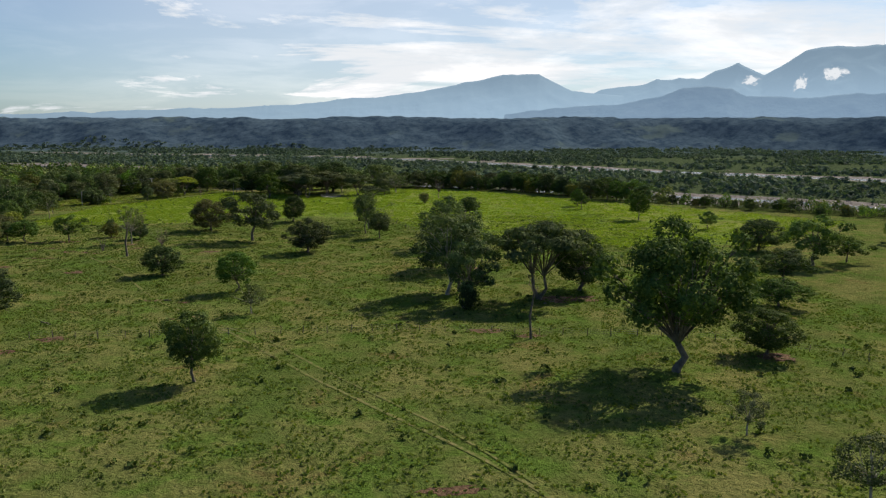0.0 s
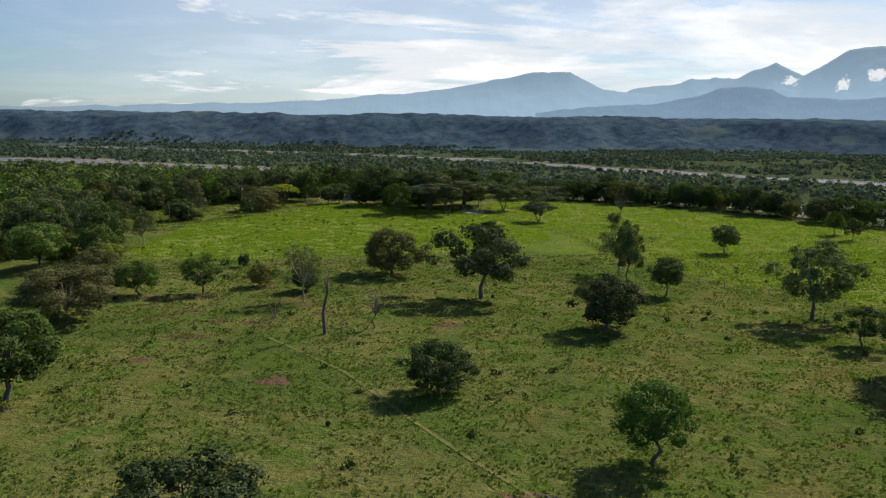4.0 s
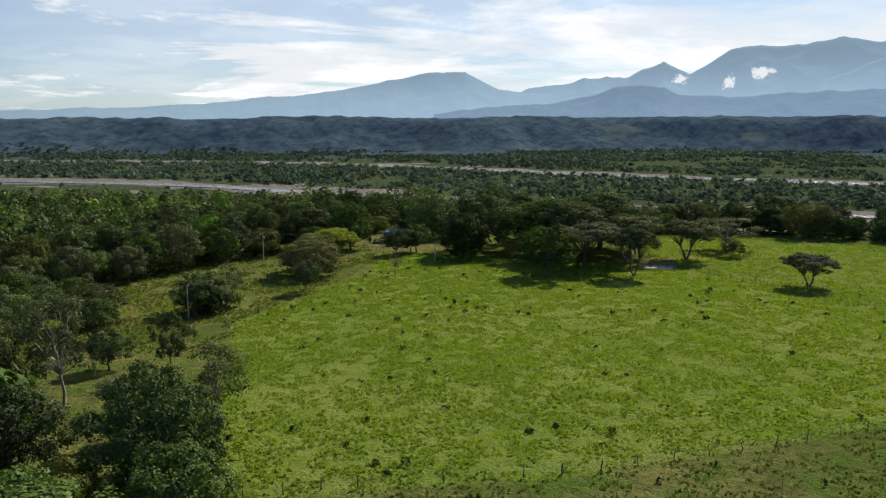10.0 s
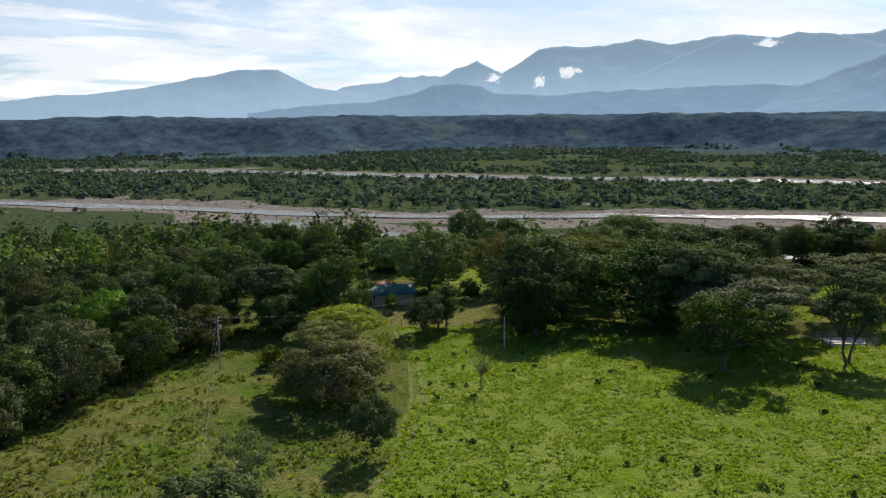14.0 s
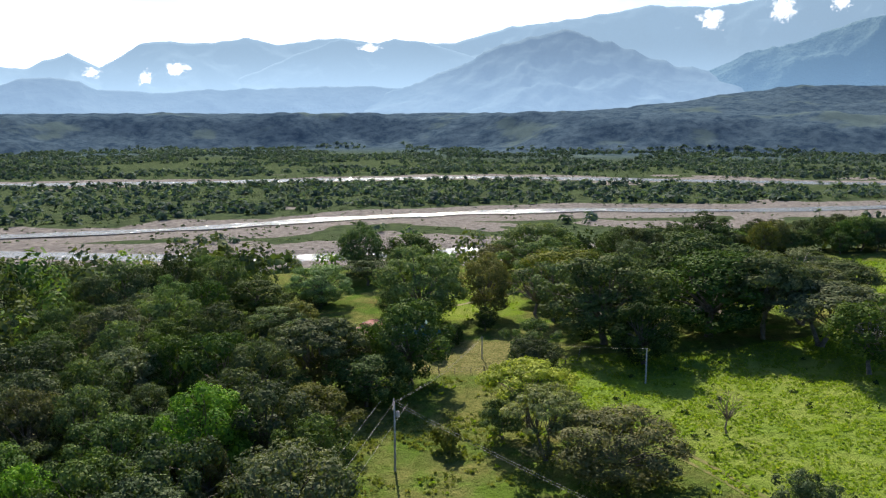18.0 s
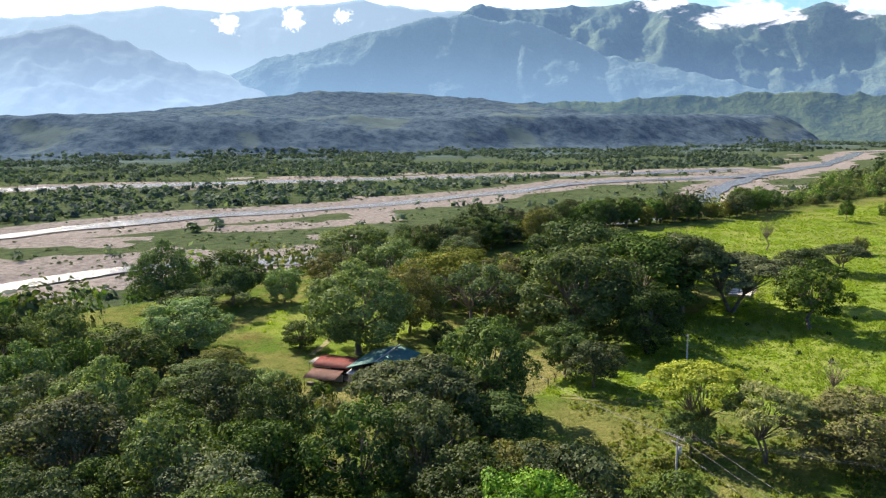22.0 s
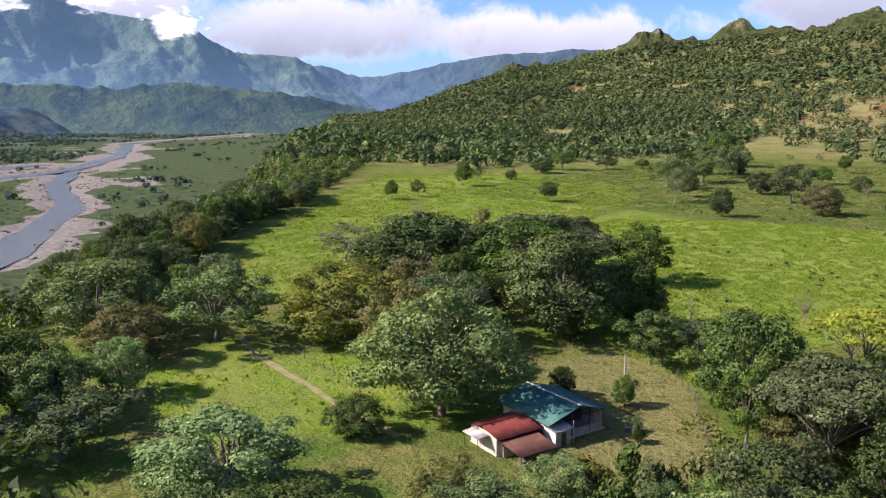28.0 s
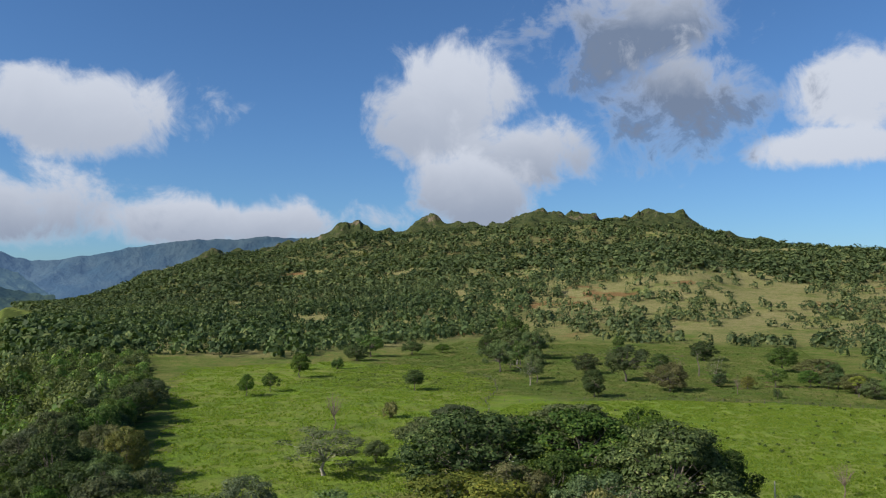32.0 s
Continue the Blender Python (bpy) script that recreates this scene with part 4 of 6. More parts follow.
def plant(kind, x, y, height, width, group=""):
    """Stand a copy of a kind of tree on the ground, at its height and width."""
    protos = KINDS[kind]
    k = used.get(kind, 0)
    used[kind] = k + 1
    proto = protos[k % len(protos)]
    tall = 1.35 if kind in ("bush", "twigs") else 12.1
    s, h = width / LAND_SIZE[kind], height / tall
    m = pose(x, y, ground_at(x, y), 0, 0, pick.uniform(0, 360)) @ Matrix.Diagonal((s, s, h, 1.0))
    if k < len(protos):
        proto.matrix_basis = m
        ob = proto
    else:
        ob = copy_thing(proto, m)
        ob.matrix_basis = m
    if group:
        tagged(ob, group=group)
    return ob


# pasture trees, walked from the southern end to the farm
PASTURE_TREES = [
    ("great", 36, 98, 21.5, 20), ("round", -35, 100, 11, 8), ("round", -41, 169, 9.6, 8.5), ("grey", -34, 146, 6.3, 6), ("dense", -64, 194, 7.6, 9.4),
    ("dense", -30, 230, 10.2, 12), ("snag", -83, 227, 13, 6), ("airy", 11, 147, 13.7, 12), ("umbrella", 26, 152, 17.6, 21.5), ("dense", 37, 160, 14, 13), ("bush", 9, 145, 4, 6), ("snag", 18, 119, 13, 4),
    ("dense", 54, 106, 7.6, 9), ("round", 73, 139, 6, 10), ("airy", 10, 199, 14, 11), ("grey", 35, 73, 5.6, 4.5), ("grey", 38, 54, 7.6, 7),
    ("round", 86, 162, 8.4, 12), ("dense", 103, 209, 9.4, 13), ("airy", 105, 183, 13, 16), ("airy", 116, 186, 7, 9), ("airy", 110, 262, 6.4, 7),
]
PASTURE_TREES_2 = [
    ("dense", -87, 146, 11.2, 14), ("airy", -51, 258, 17, 19.5), ("rust", -71, 288, 11.8, 15.5), ("airy", -13, 274, 15.5, 9), ("round", -8, 260, 9.3, 8), ("airy", 13, 235, 16, 15),
    ("airy", 12, 216, 7, 8.5), ("grey", 13, 194, 15.5, 20), ("grey", 7, 160, 19, 17), ("airy", 10, 164, 17, 14), ("round", -127, 262, 7.6, 8.4), ("airy", -113.5, 264, 9, 10), ("rust", -102, 272, 5.4, 6),
    ("grey", -90, 255, 12.6, 8.4), ("twigs", -94, 239, 4, 6), ("round", -124, 194, 12.8, 15), ("dense", -91, 267, 5.9, 6.6), ("bare", -74, 231, 8.6, 7),
]
PASTURE_TREES_3 = [
    ("dense", -43, 314, 11, 9.2), ("bush", -111, 299, 3.4, 3.2), ("bare", -97, 292, 8, 4.2), ("bare", 24, 409, 12.3, 9), ("umbrella", -12, 402, 8.6, 14.4), ("round", -5, 447, 5.4, 6.4),
    ("bush", 15, 385, 4.2, 5.8), ("round", 30, 318, 9, 8.6), ("round", 95, 294, 12, 8.6), ("round", 86, 356, 8.5, 6), ("airy", 84, 341, 7.5, 6.4), ("grey", -12, 285, 14, 11),
    ("bare", -109, 447, 7.6, 6.4), ("airy", -96, 487, 9, 9.6), ("dense", -116.5, 500.5, 15.5, 14), ("round", -134, 431, 8.4, 6.6), ("dense", -158, 415, 9, 13), ("bush", -159, 413.5, 6.0, 13), ("bush", -155, 417, 5.0, 9), ("yellow", -131, 465, 11, 13),
]
GROVE = [
    ("bright", -82.5, 524.7, 17.5, 21), ("dense", -75.5, 482, 19, 23), ("dense", -58, 466, 18.5, 26), ("umbrella", -54, 445, 14.5, 27), ("umbrella", -38, 452, 14.5, 22), ("rust", -45, 507, 14, 24),
    ("airy", -64, 500, 14, 15), ("bare", -66, 503, 14, 18), ("grey", 2, 462, 11, 20), ("dense", -36, 476, 18.5, 27), ("umbrella", -20, 448, 12.6, 19),
    ("airy", -69, 434, 14, 16), ("rust", -68, 516, 15, 13), ("yellow", -124, 472, 12, 16), ("rust", -132, 454, 10, 17), ("umbrella", -129.5, 510.5, 15, 18), ("rust", -127, 508, 9, 12),
]
GROVE_2 = [
    ("dense", -79, 509, 5.2, 5), ("round", -43, 561, 10.5, 10), ("bright", -9, 536, 15, 23), ("airy", -28, 524, 13.4, 19), ("airy", -56, 488, 14, 15), ("rust", -50, 494, 13, 16), ("dense", -84, 470, 13, 13), ("grey", -30, 462, 13, 14), ("bright", -40, 549, 9, 9), ("rust", -26, 540, 10, 13), ("bright", -44, 577, 16, 14),
    ("dense", -36, 563, 13, 15), ("dense", -78, 537, 5.4, 7.6), ("umbrella", -47, 427, 13.7, 14), ("umbrella", -54, 456, 19, 22), ("round", -128, 474, 6, 7), ("bush", -136, 478, 3, 5), ("bush", -113, 526, 3.5, 5), ("wood", -129, 500, 9, 13),
    ("round", -140, 506, 7.5, 9), ("wood", -106, 547, 6.5, 11), ("rust", -101, 546, 6.6, 9.5), ("bright", -80, 559, 10.5, 16), ("wood", -97, 564, 9.5, 15), ("airy", -55, 565, 8, 15), ("airy", -98, 487, 7, 7.4), ("bright", -108.5, 536, 5.6, 7.6), ("airy", -119, 508, 10.5, 8), ("bush", 95, 253, 5, 6.7), ("round", -103, 483, 8, 8.4), ("rust", -145, 496, 9, 12),
]
WOOD_EDGE = [
    ("yellow", -141.5, 286, 8.5, 8), ("rust", -142, 277, 8, 11), ("grey", -146, 259, 6.5, 10), ("airy", -138, 263, 6.5, 9), ("wood", -134, 265, 6.8, 8), ("airy", -148, 270, 6, 9),
    ("rust", -134, 240, 11, 19), ("airy", -138, 246, 10, 10), ("round", -163, 296, 13, 16), ("dense", -154, 314, 15.5, 12), ("bright", -146, 291, 7.5, 9), ("airy", -156, 325, 13, 11.5),
    ("grey", -172, 350, 18, 11), ("grey", -163, 347, 6, 8), ("airy", -159, 367, 10.5, 6), ("round", -151, 303, 12, 10), ("rust", -162, 306, 10, 10), ("grey", -150, 340, 12, 9),
    ("dense", -172, 325, 12, 12), ("wood", -178, 300, 13, 12), ("wood", -160, 336, 9, 8), ("grey", -152, 426, 9, 7), ("wood", -188, 424, 8, 12), ("wood", -180, 407, 9, 13), ("airy", -191, 410, 9, 10), ("wood", -196, 420, 10, 12), ("round", -170, 372, 7, 7), ("wood", -176, 392, 9, 9),
]
for rows in (PASTURE_TREES, PASTURE_TREES_2, PASTURE_TREES_3, GROVE, GROVE_2, WOOD_EDGE):
    for row in rows:
        plant(*row)
taken = [(row[1], row[2], row[4] * 0.36) for rows in (PASTURE_TREES, PASTURE_TREES_2, PASTURE_TREES_3, GROVE, GROVE_2, WOOD_EDGE) for row in rows]


def scatter(rng, poly, gap, want):
    """Random places in an outline that keep their distance."""
    xs, ys = [p[0] for p in poly], [p[1] for p in poly]
    cells, found = {}, []
    for _ in range(want * 30):
        x, y = rng.uniform(min(xs), max(xs)), rng.uniform(min(ys), max(ys))
        if len(found) >= want:
            break
        key = (int(x // gap), int(y // gap))
        if any((x - a) ** 2 + (y - b) ** 2 < gap * gap for i in (-1, 0, 1) for j in (-1, 0, 1) for a, b in cells.get((key[0] + i, key[1] + j), ())):
            continue
        if not inside(poly, np.array([x]), np.array([y]))[0]:
            continue
        cells.setdefault(key, []).append((x, y))
        found.append((x, y))
    return found


# ---- woods near the way: single trees ----
rng = random.Random(11)
NEAR_WEST = [(-330, 120), (-205, 215), (-182, 290), (-176, 345), (-188, 385), (-203, 428), (-184, 452), (-174, 467), (-157, 482), (-144, 508), (-130, 532), (-124, 560), (-86, 574), (-70, 600), (-60, 630), (-120, 660), (-250, 700), (-330, 600), (-340, 400)]
NEAR_EAST = [(-15, 508), (26, 500), (52, 472), (72, 444), (92, 410), (114, 380), (138, 350), (158, 322), (182, 290), (235, 225), (300, 260), (200, 430), (120, 550), (50, 620), (-30, 645), (-52, 620), (-30, 590), (-5, 560), (10, 530)]
INNER = [(-190, 300), (-176, 345), (-188, 385), (-203, 428), (-184, 452), (-174, 467), (-157, 482), (-144, 508), (-130, 532), (-124, 560), (-86, 574), (-75, 596), (-110, 605), (-165, 560), (-215, 480), (-215, 400), (-205, 330)]
INNER_EAST = [(-15, 508), (26, 500), (52, 472), (72, 444), (92, 410), (108, 400), (88, 460), (46, 520), (10, 535)]
wood_rest = []
rim = [(20, 508), (52, 472), (72, 444), (92, 410), (108, 386), (136, 352), (158, 322), (184, 290)]
for (ax, ay), (bx, by) in zip(rim, rim[1:]):
    steps = round(math.hypot(bx - ax, by - ay) / 6.5)
    for k in range(steps):
        x, y = ax + (bx - ax) * k / steps + rng.uniform(-2, 6), ay + (by - ay) * k / steps + rng.uniform(-2, 6)
        h = rng.uniform(7.0, 12.5) if y > 368 else rng.uniform(3.2, 5.5)
        plant(rng.choice(("wood", "wood", "dense", "airy", "rust")), x, y, h, h * rng.uniform(0.85, 1.2), group="trees on the rim of the terrace")
        taken.append((x, y, 3.0))
for poly, core, want in ((NEAR_WEST, INNER, 1500), (NEAR_EAST, INNER_EAST, 950)):
    for x, y in scatter(rng, poly, 7.0, want):
        if any((x - a) ** 2 + (y - b) ** 2 < r * r for a, b, r in taken) or line_distance(TERRACE, np.array([x]), np.array([y]), True)[0] > (72 if poly is NEAR_EAST else 34):
            continue
        kind = rng.choices(("wood", "rust", "airy", "bright", "bush"), (10, 0.4, 1.2, 0.9, 1))[0]
        h = rng.uniform(7.0, 15.0) if kind != "bush" else rng.uniform(3, 5)
        wide = h * rng.uniform(0.72, 1.05) if kind != "bush" else h * 1.4
        if poly is NEAR_EAST:
            # trees below the rim barely rise over the pasture, but for a tall stand in the middle
            over = 10.0 if 378 < y < 520 or y < 305 else 5.0
            fit_h = max(3.0, 11.0 - ground_at(x, y) + rng.uniform(0.3, 1.0) * over)
            wide, h = wide * min(1.0, 0.3 + 0.7 * fit_h / h), min(h, fit_h)
        if inside(core, np.array([x]), np.array([y]))[0]:
            plant(kind, x, y, h, wide, group="trees of the thick wood")
        else:
            wood_rest.append((x, y, h, wide))


# ---- woods further off ----
def clump_cloud(name, label, places, mat, leaves, seed, rough=0.35, vary=0.75, lift=0.0):
    """Many small crowns of leaf clumps in one mesh. places: rows of x, y, height, width."""
    r = np.random.default_rng(seed)
    p = np.asarray(places, float)
    z = land(p[:, 0], p[:, 1])
    k = len(p)
    d = r.normal(size=(k, leaves, 3))
    d[:, :, 2] = np.where(d[:, :, 2] < -0.5, -d[:, :, 2], d[:, :, 2])
    d /= np.linalg.norm(d, axis=2)[:, :, None]
    reach = (0.75 + 0.3 * r.random((k, leaves, 1))) * (1 + 0.25 * np.sin(d[:, :, :1] * 4 + np.arange(k)[:, None, None]))
    c = d * reach * np.stack([p[:, 3] * 0.5, p[:, 3] * 0.5, p[:, 2] * 0.62], 1)[:, None, :]
    c += np.stack([p[:, 0], p[:, 1], z + p[:, 2] * 0.34], 1)[:, None, :]
    size = np.repeat(p[:, 3] * (1.5 / math.sqrt(leaves)), leaves)
    nrm = d + r.normal(size=d.shape) * rough + np.array([0, 0, lift])
    verts = leaf_quads(r, c.reshape(-1, 3), nrm.reshape(-1, 3), 1.0)
    mid = c.reshape(-1, 3).repeat(4, axis=0)
    verts = mid + (verts - mid) * size.repeat(4)[:, None]
    me = soup(name, verts, np.arange(len(verts)).reshape(-1, 4))
    me.materials.append(mat)
    tone = me.attributes.new("tone", "FLOAT", "POINT")
    shade = r.uniform(-vary, vary, k) + 1.5 * (fbm(p[:, 0] / 170.0, p[:, 1] / 170.0, 3, 92) - 0.5)
    tone.data.foreach_set("value", np.repeat(np.clip(shade, -0.9, 0.9), leaves * 4).astype(np.float32))
    return tagged(new(name, me), label, "woods", kind="stuff")


r = np.random.default_rng(77)


def spread(count, x0, x1, y0, y1, keep):
    x, y = r.uniform(x0, x1, count), r.uniform(y0, y1, count)
    k = keep(x, y)
    return x[k], y[k]


def near_way(x, y):
    return inside(NEAR_WEST, x, y) | inside(NEAR_EAST, x, y)


def rows_of(x, y, low, high):
    h = r.uniform(low, high, len(x))
    return np.stack([x, y, h, h * r.uniform(0.85, 1.35, len(x))], 1)


clump_cloud("wood_trees", "leafy trees of the thick wood above the river", wood_rest[::3], LEAF_MID, 240, 6, 0.3, 0.6)
clump_cloud("wood_trees", "dark leafy trees of the thick wood above the river", wood_rest[1::3], LEAF_DARK, 240, 16, 0.3, 0.6)
clump_cloud("wood_trees", "olive leafy trees of the thick wood above the river", wood_rest[2::3], LEAF_GREY, 240, 26, 0.3, 0.6)
x, y = spread(26000, -900, 700, -300, 1250, lambda x, y: (inside(WEST_WOOD, x, y) | inside(EAST_WOOD, x, y)) & ~near_way(x, y) & (line_distance(TERRACE, x, y, True) < 36))
close = np.hypot(x + 60, y - 560) < 520
clump_cloud("woodland", "thick dark green woodland along the terrace edge", rows_of(x[close][:2600], y[close][:2600], 7, 13), FAR_WOOD, 90, 1, 0.3, 0.6)
clump_cloud("woodland", "thick dark green woodland further along the terrace", rows_of(x[~close][:3600], y[~close][:3600], 7, 13), FAR_WOOD, 24, 41, 0.2, 0.6)
x, y = spread(80000, -1500, 1900, -1950, 60, lambda x, y: (-y - 0.2 * (x - 100) > 10) & (line_distance(TERRACE, x, y, True) < -12) & (r.random(len(x)) < hill_wood(x, y) ** 1.2) & (-y - 0.2 * (x - 100) < 1600))
near = (y > -500)
clump_cloud("hillside_trees", "scattered trees and thickets on the dry lower slope", rows_of(x[near][:6000], y[near][:6000], 4, 11), HILL_WOOD, 40, 2, 0.25, 0.45, 0.35)
clump_cloud("hill_forest", "forest covering the hill below the crags", rows_of(x[~near][:18000], y[~near][:18000], 7, 15), HILL_WOOD, 18, 3, 0.15, 0.35, 0.7)
# thickets beside the first pasture, on the terrace's rim and on the dry rise to the west
x, y = spread(5200, 92, 760, -330, 222, lambda x, y: (line_distance(TERRACE, x, y, True) < -8) & (x > 100 + 0.30 * (y - 100) + 40 * fbm(x / 40.0, y / 40.0, 3, 88)) & ~inside(EAST_WOOD, x, y) & ~inside(PASTURE_EAST, x, y) & (fbm(x / 60.0, y / 60.0, 3, 83) > 0.36))
clump_cloud("thicket_trees", "trees and thickets on the rim of the terrace", rows_of(x[:2200], y[:2200], 4, 11), FAR_WOOD, 40, 21)
x, y = spread(1500, -460, -165, -160, 205, lambda x, y: ~inside(WEST_WOOD, x, y) & (fbm(x / 45.0, y / 45.0, 3, 85) > 0.50))
clump_cloud("thicket_trees", "scattered trees and thickets on the dry rise", rows_of(x[:420], y[:420], 4, 10), FAR_WOOD, 80, 22)
water_far = lambda x, y: np.minimum(np.minimum(line_distance(CHANNEL, x, y), line_distance(SIDE_ARM, x, y) * 1.6), line_distance(FAR_ARM, x, y))


def valley_cover(x, y):
    """Chance of trees on the valley floor: thick on the island, mixed with fields beyond, thin on this bank."""
    over = line_distance(CHANNEL, x, y, True) < -30
    beyond = over & (line_distance(FAR_ARM, x, y, True) < -25)
    island = smooth(fbm(x / 90.0, y / 90.0, 3, 81), 0.28, 0.38)
    fields = smooth(fbm(x / 140.0, y / 140.0, 3, 82), 0.40, 0.50) * 0.95
    bank = 0.008 + 0.4 * smooth(fbm(x / 60.0, y / 60.0, 3, 84), 0.60, 0.68)
    return np.where(beyond, fields, np.where(over, island, bank)) * smooth(water_far(x, y), 46, 72)


on_valley = lambda x, y: (line_distance(TERRACE, x, y, True) > 66) & (line_distance(PLATEAU, x, y, True) < 60)
x, y = spread(78000, -1700, 2600, -1300, 2600, lambda x, y: on_valley(x, y) & (r.random(len(x)) < valley_cover(x, y)))
k = len(x[:24000])
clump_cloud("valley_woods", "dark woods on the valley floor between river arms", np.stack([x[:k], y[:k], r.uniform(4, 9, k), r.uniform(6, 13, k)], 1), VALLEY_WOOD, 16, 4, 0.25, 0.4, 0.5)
x, y = spread(16000, -300, 1300, 60, 1300, lambda x, y: on_valley(x, y) & (water_far(x, y) > 14) & (fbm(x / 25.0, y / 25.0, 3, 86) > 0.47))
k = len(x[:8000])
clump_cloud("river_scrub", "low grey-green scrub on the gravel banks", np.stack([x[:k], y[:k], r.uniform(0.5, 1.5, k), r.uniform(1.2, 3.6, k)], 1), FAR_WOOD, 8, 14, 0.3, 0.4, 0.8)

# ---- grass, weeds, tracks and bare soil ----
GRASS = leaf("pasture_grass", (0.074, 0.118, 0.024), (0.160, 0.204, 0.046), (0.22, 0.22, 0.06), 0.4, False)
GRASS_LUSH = leaf("lush_grass", (0.132, 0.208, 0.020), (0.245, 0.325, 0.034), (0.33, 0.36, 0.06), 0.55, False)
ROUGH = leaf("rank_grass", (0.120, 0.150, 0.030), (0.205, 0.225, 0.052), (0.27, 0.25, 0.08), 0.35, False)
WEED = leaf("dark_weeds", (0.035, 0.065, 0.012), (0.070, 0.105, 0.022), (0.12, 0.12, 0.03), 0.2, False)


def tufts(name, label, x, y, mat, high, wide, seed):
    """Grass tussocks: four splayed blades of four corners each."""
    q = np.random.default_rng(seed)
    k = len(x)
    z = land(x, y)
    base = np.stack([x, y, z + high * 0.45], 1)
    verts = []
    for blade in range(4):
        c = base + q.normal(0, wide * 0.35, (k, 3)) * np.array([1, 1, 0.12])
        up = q.normal(0, 1.0, (k, 3)) * np.array([1, 1, 0.45])
        verts.append(leaf_quads(q, c, up, wide * 0.75))
    verts = np.concatenate(verts)
    me = soup(name, verts, np.arange(len(verts)).reshape(-1, 4))
    me.materials.append(mat)
    return tagged(new(name, me), label, "grass", kind="stuff")


def thick_in(x, y, size, cut, seed):
    return fbm(x / size, y / size, 3, seed) > cut


x, y = spread(100000, -150, 90, 40, 318, lambda x, y: thick_in(x, y, 3.0, 0.44, 101) & ~inside(MEADOW, x, y))
tufts("grass_tussocks", "uneven tussocks of grazed pasture grass", x, y, GRASS, 0.24, 0.34, 1)
x, y = spread(110000, -165, -5, 305, 495, lambda x, y: thick_in(x, y, 2.5, 0.42, 102) & inside(MEADOW, x, y))
tufts("meadow_grass", "lush bright green meadow grass", x, y, GRASS_LUSH, 0.26, 0.34, 2)
x, y = spread(90000, -30, 170, 215, 505, lambda x, y: thick_in(x, y, 4.0, 0.46, 104) & inside(PASTURE_EAST, x, y))
tufts("pasture_grass", "bright grass of the eastern pasture", x, y, GRASS_LUSH, 0.26, 0.38, 4)
x, y = spread(9000, -190, 120, 300, 560, lambda x, y: thick_in(x, y, 9.0, 0.52, 103) & (inside(PASTURE_EAST, x, y) | inside(GLADE, x, y) | ((x < -110) & (y > 395) & (y < 505))))
tufts("rough_grass", "rough grass at the meadow's edge", x, y, GRASS_LUSH, 0.4, 0.7, 3)
x, y = spread(170, -150, -20, 316, 470, lambda x, y: inside(MEADOW, x, y))
clump_cloud("weeds", "small dark weeds dotted over the meadow", np.stack([x, y, r.uniform(0.4, 1.0, len(x)), r.uniform(0.5, 1.4, len(x))], 1), WEED, 22, 31)
x, y = spread(420, -140, 80, 50, 312, lambda x, y: ~inside(MEADOW, x, y))
clump_cloud("weeds", "low weeds scattered over the grazed pasture", np.stack([x, y, r.uniform(0.4, 0.9, len(x)), r.uniform(0.6, 1.5, len(x))], 1), WEED, 18, 32)
x, y = spread(14000, -200, -110, 380, 510, lambda x, y: (line_distance([(-165, 395), (-150, 470), (-115, 500)], x, y) < 28) & ~inside(MEADOW, x, y) & thick_in(x, y, 5.0, 0.42, 105))
tufts("rank_grass", "tall rank grass along the power line", x, y, ROUGH, 0.45, 0.5, 6)
x, y = spread(260, -135, -75, 540, 575, lambda x, y: line_distance([(-128, 540), (-104, 556), (-76, 566)], x, y) < 9)
clump_cloud("scrub", "mixed bushes below the farmhouse", np.stack([x, y, r.uniform(1.0, 3.0, len(x)), r.uniform(1.6, 3.6, len(x))], 1), LEAF_GREY, 80, 34)

m, n = material("bare_earth")
at = n.add("ShaderNodeNewGeometry").outputs["Position"]
finish(n, n.mix(n.span(n.noise(at, 0.9, 5.0, 0.7), 0.35, 0.65), (0.070, 0.036, 0.022), (0.165, 0.105, 0.060)), 0.95, n.bump(n.noise(at, 3.0, 4.0), 1.0, 0.4), 0.0, 0.1)
EARTH = m
m, n = material("trodden_path")
at = n.add("ShaderNodeNewGeometry").outputs["Position"]
finish(n, n.mix(n.span(n.noise(at, 0.7, 6.0, 0.75), 0.38, 0.62), (0.175, 0.160, 0.060), (0.085, 0.118, 0.018)), 0.95, n.bump(n.noise(at, 2.5, 4.0), 0.7, 0.2), 0.0, 0.1)
TROD = m
m, n = material("dusty_path")
at = n.add("ShaderNodeNewGeometry").outputs["Position"]
finish(n, n.mix(n.span(n.noise(at, 0.9, 6.0, 0.75), 0.35, 0.65), (0.27, 0.235, 0.130), (0.165, 0.165, 0.066)), 0.95, n.bump(n.noise(at, 2.5, 4.0), 0.7, 0.2), 0.0, 0.1)
DUST = m


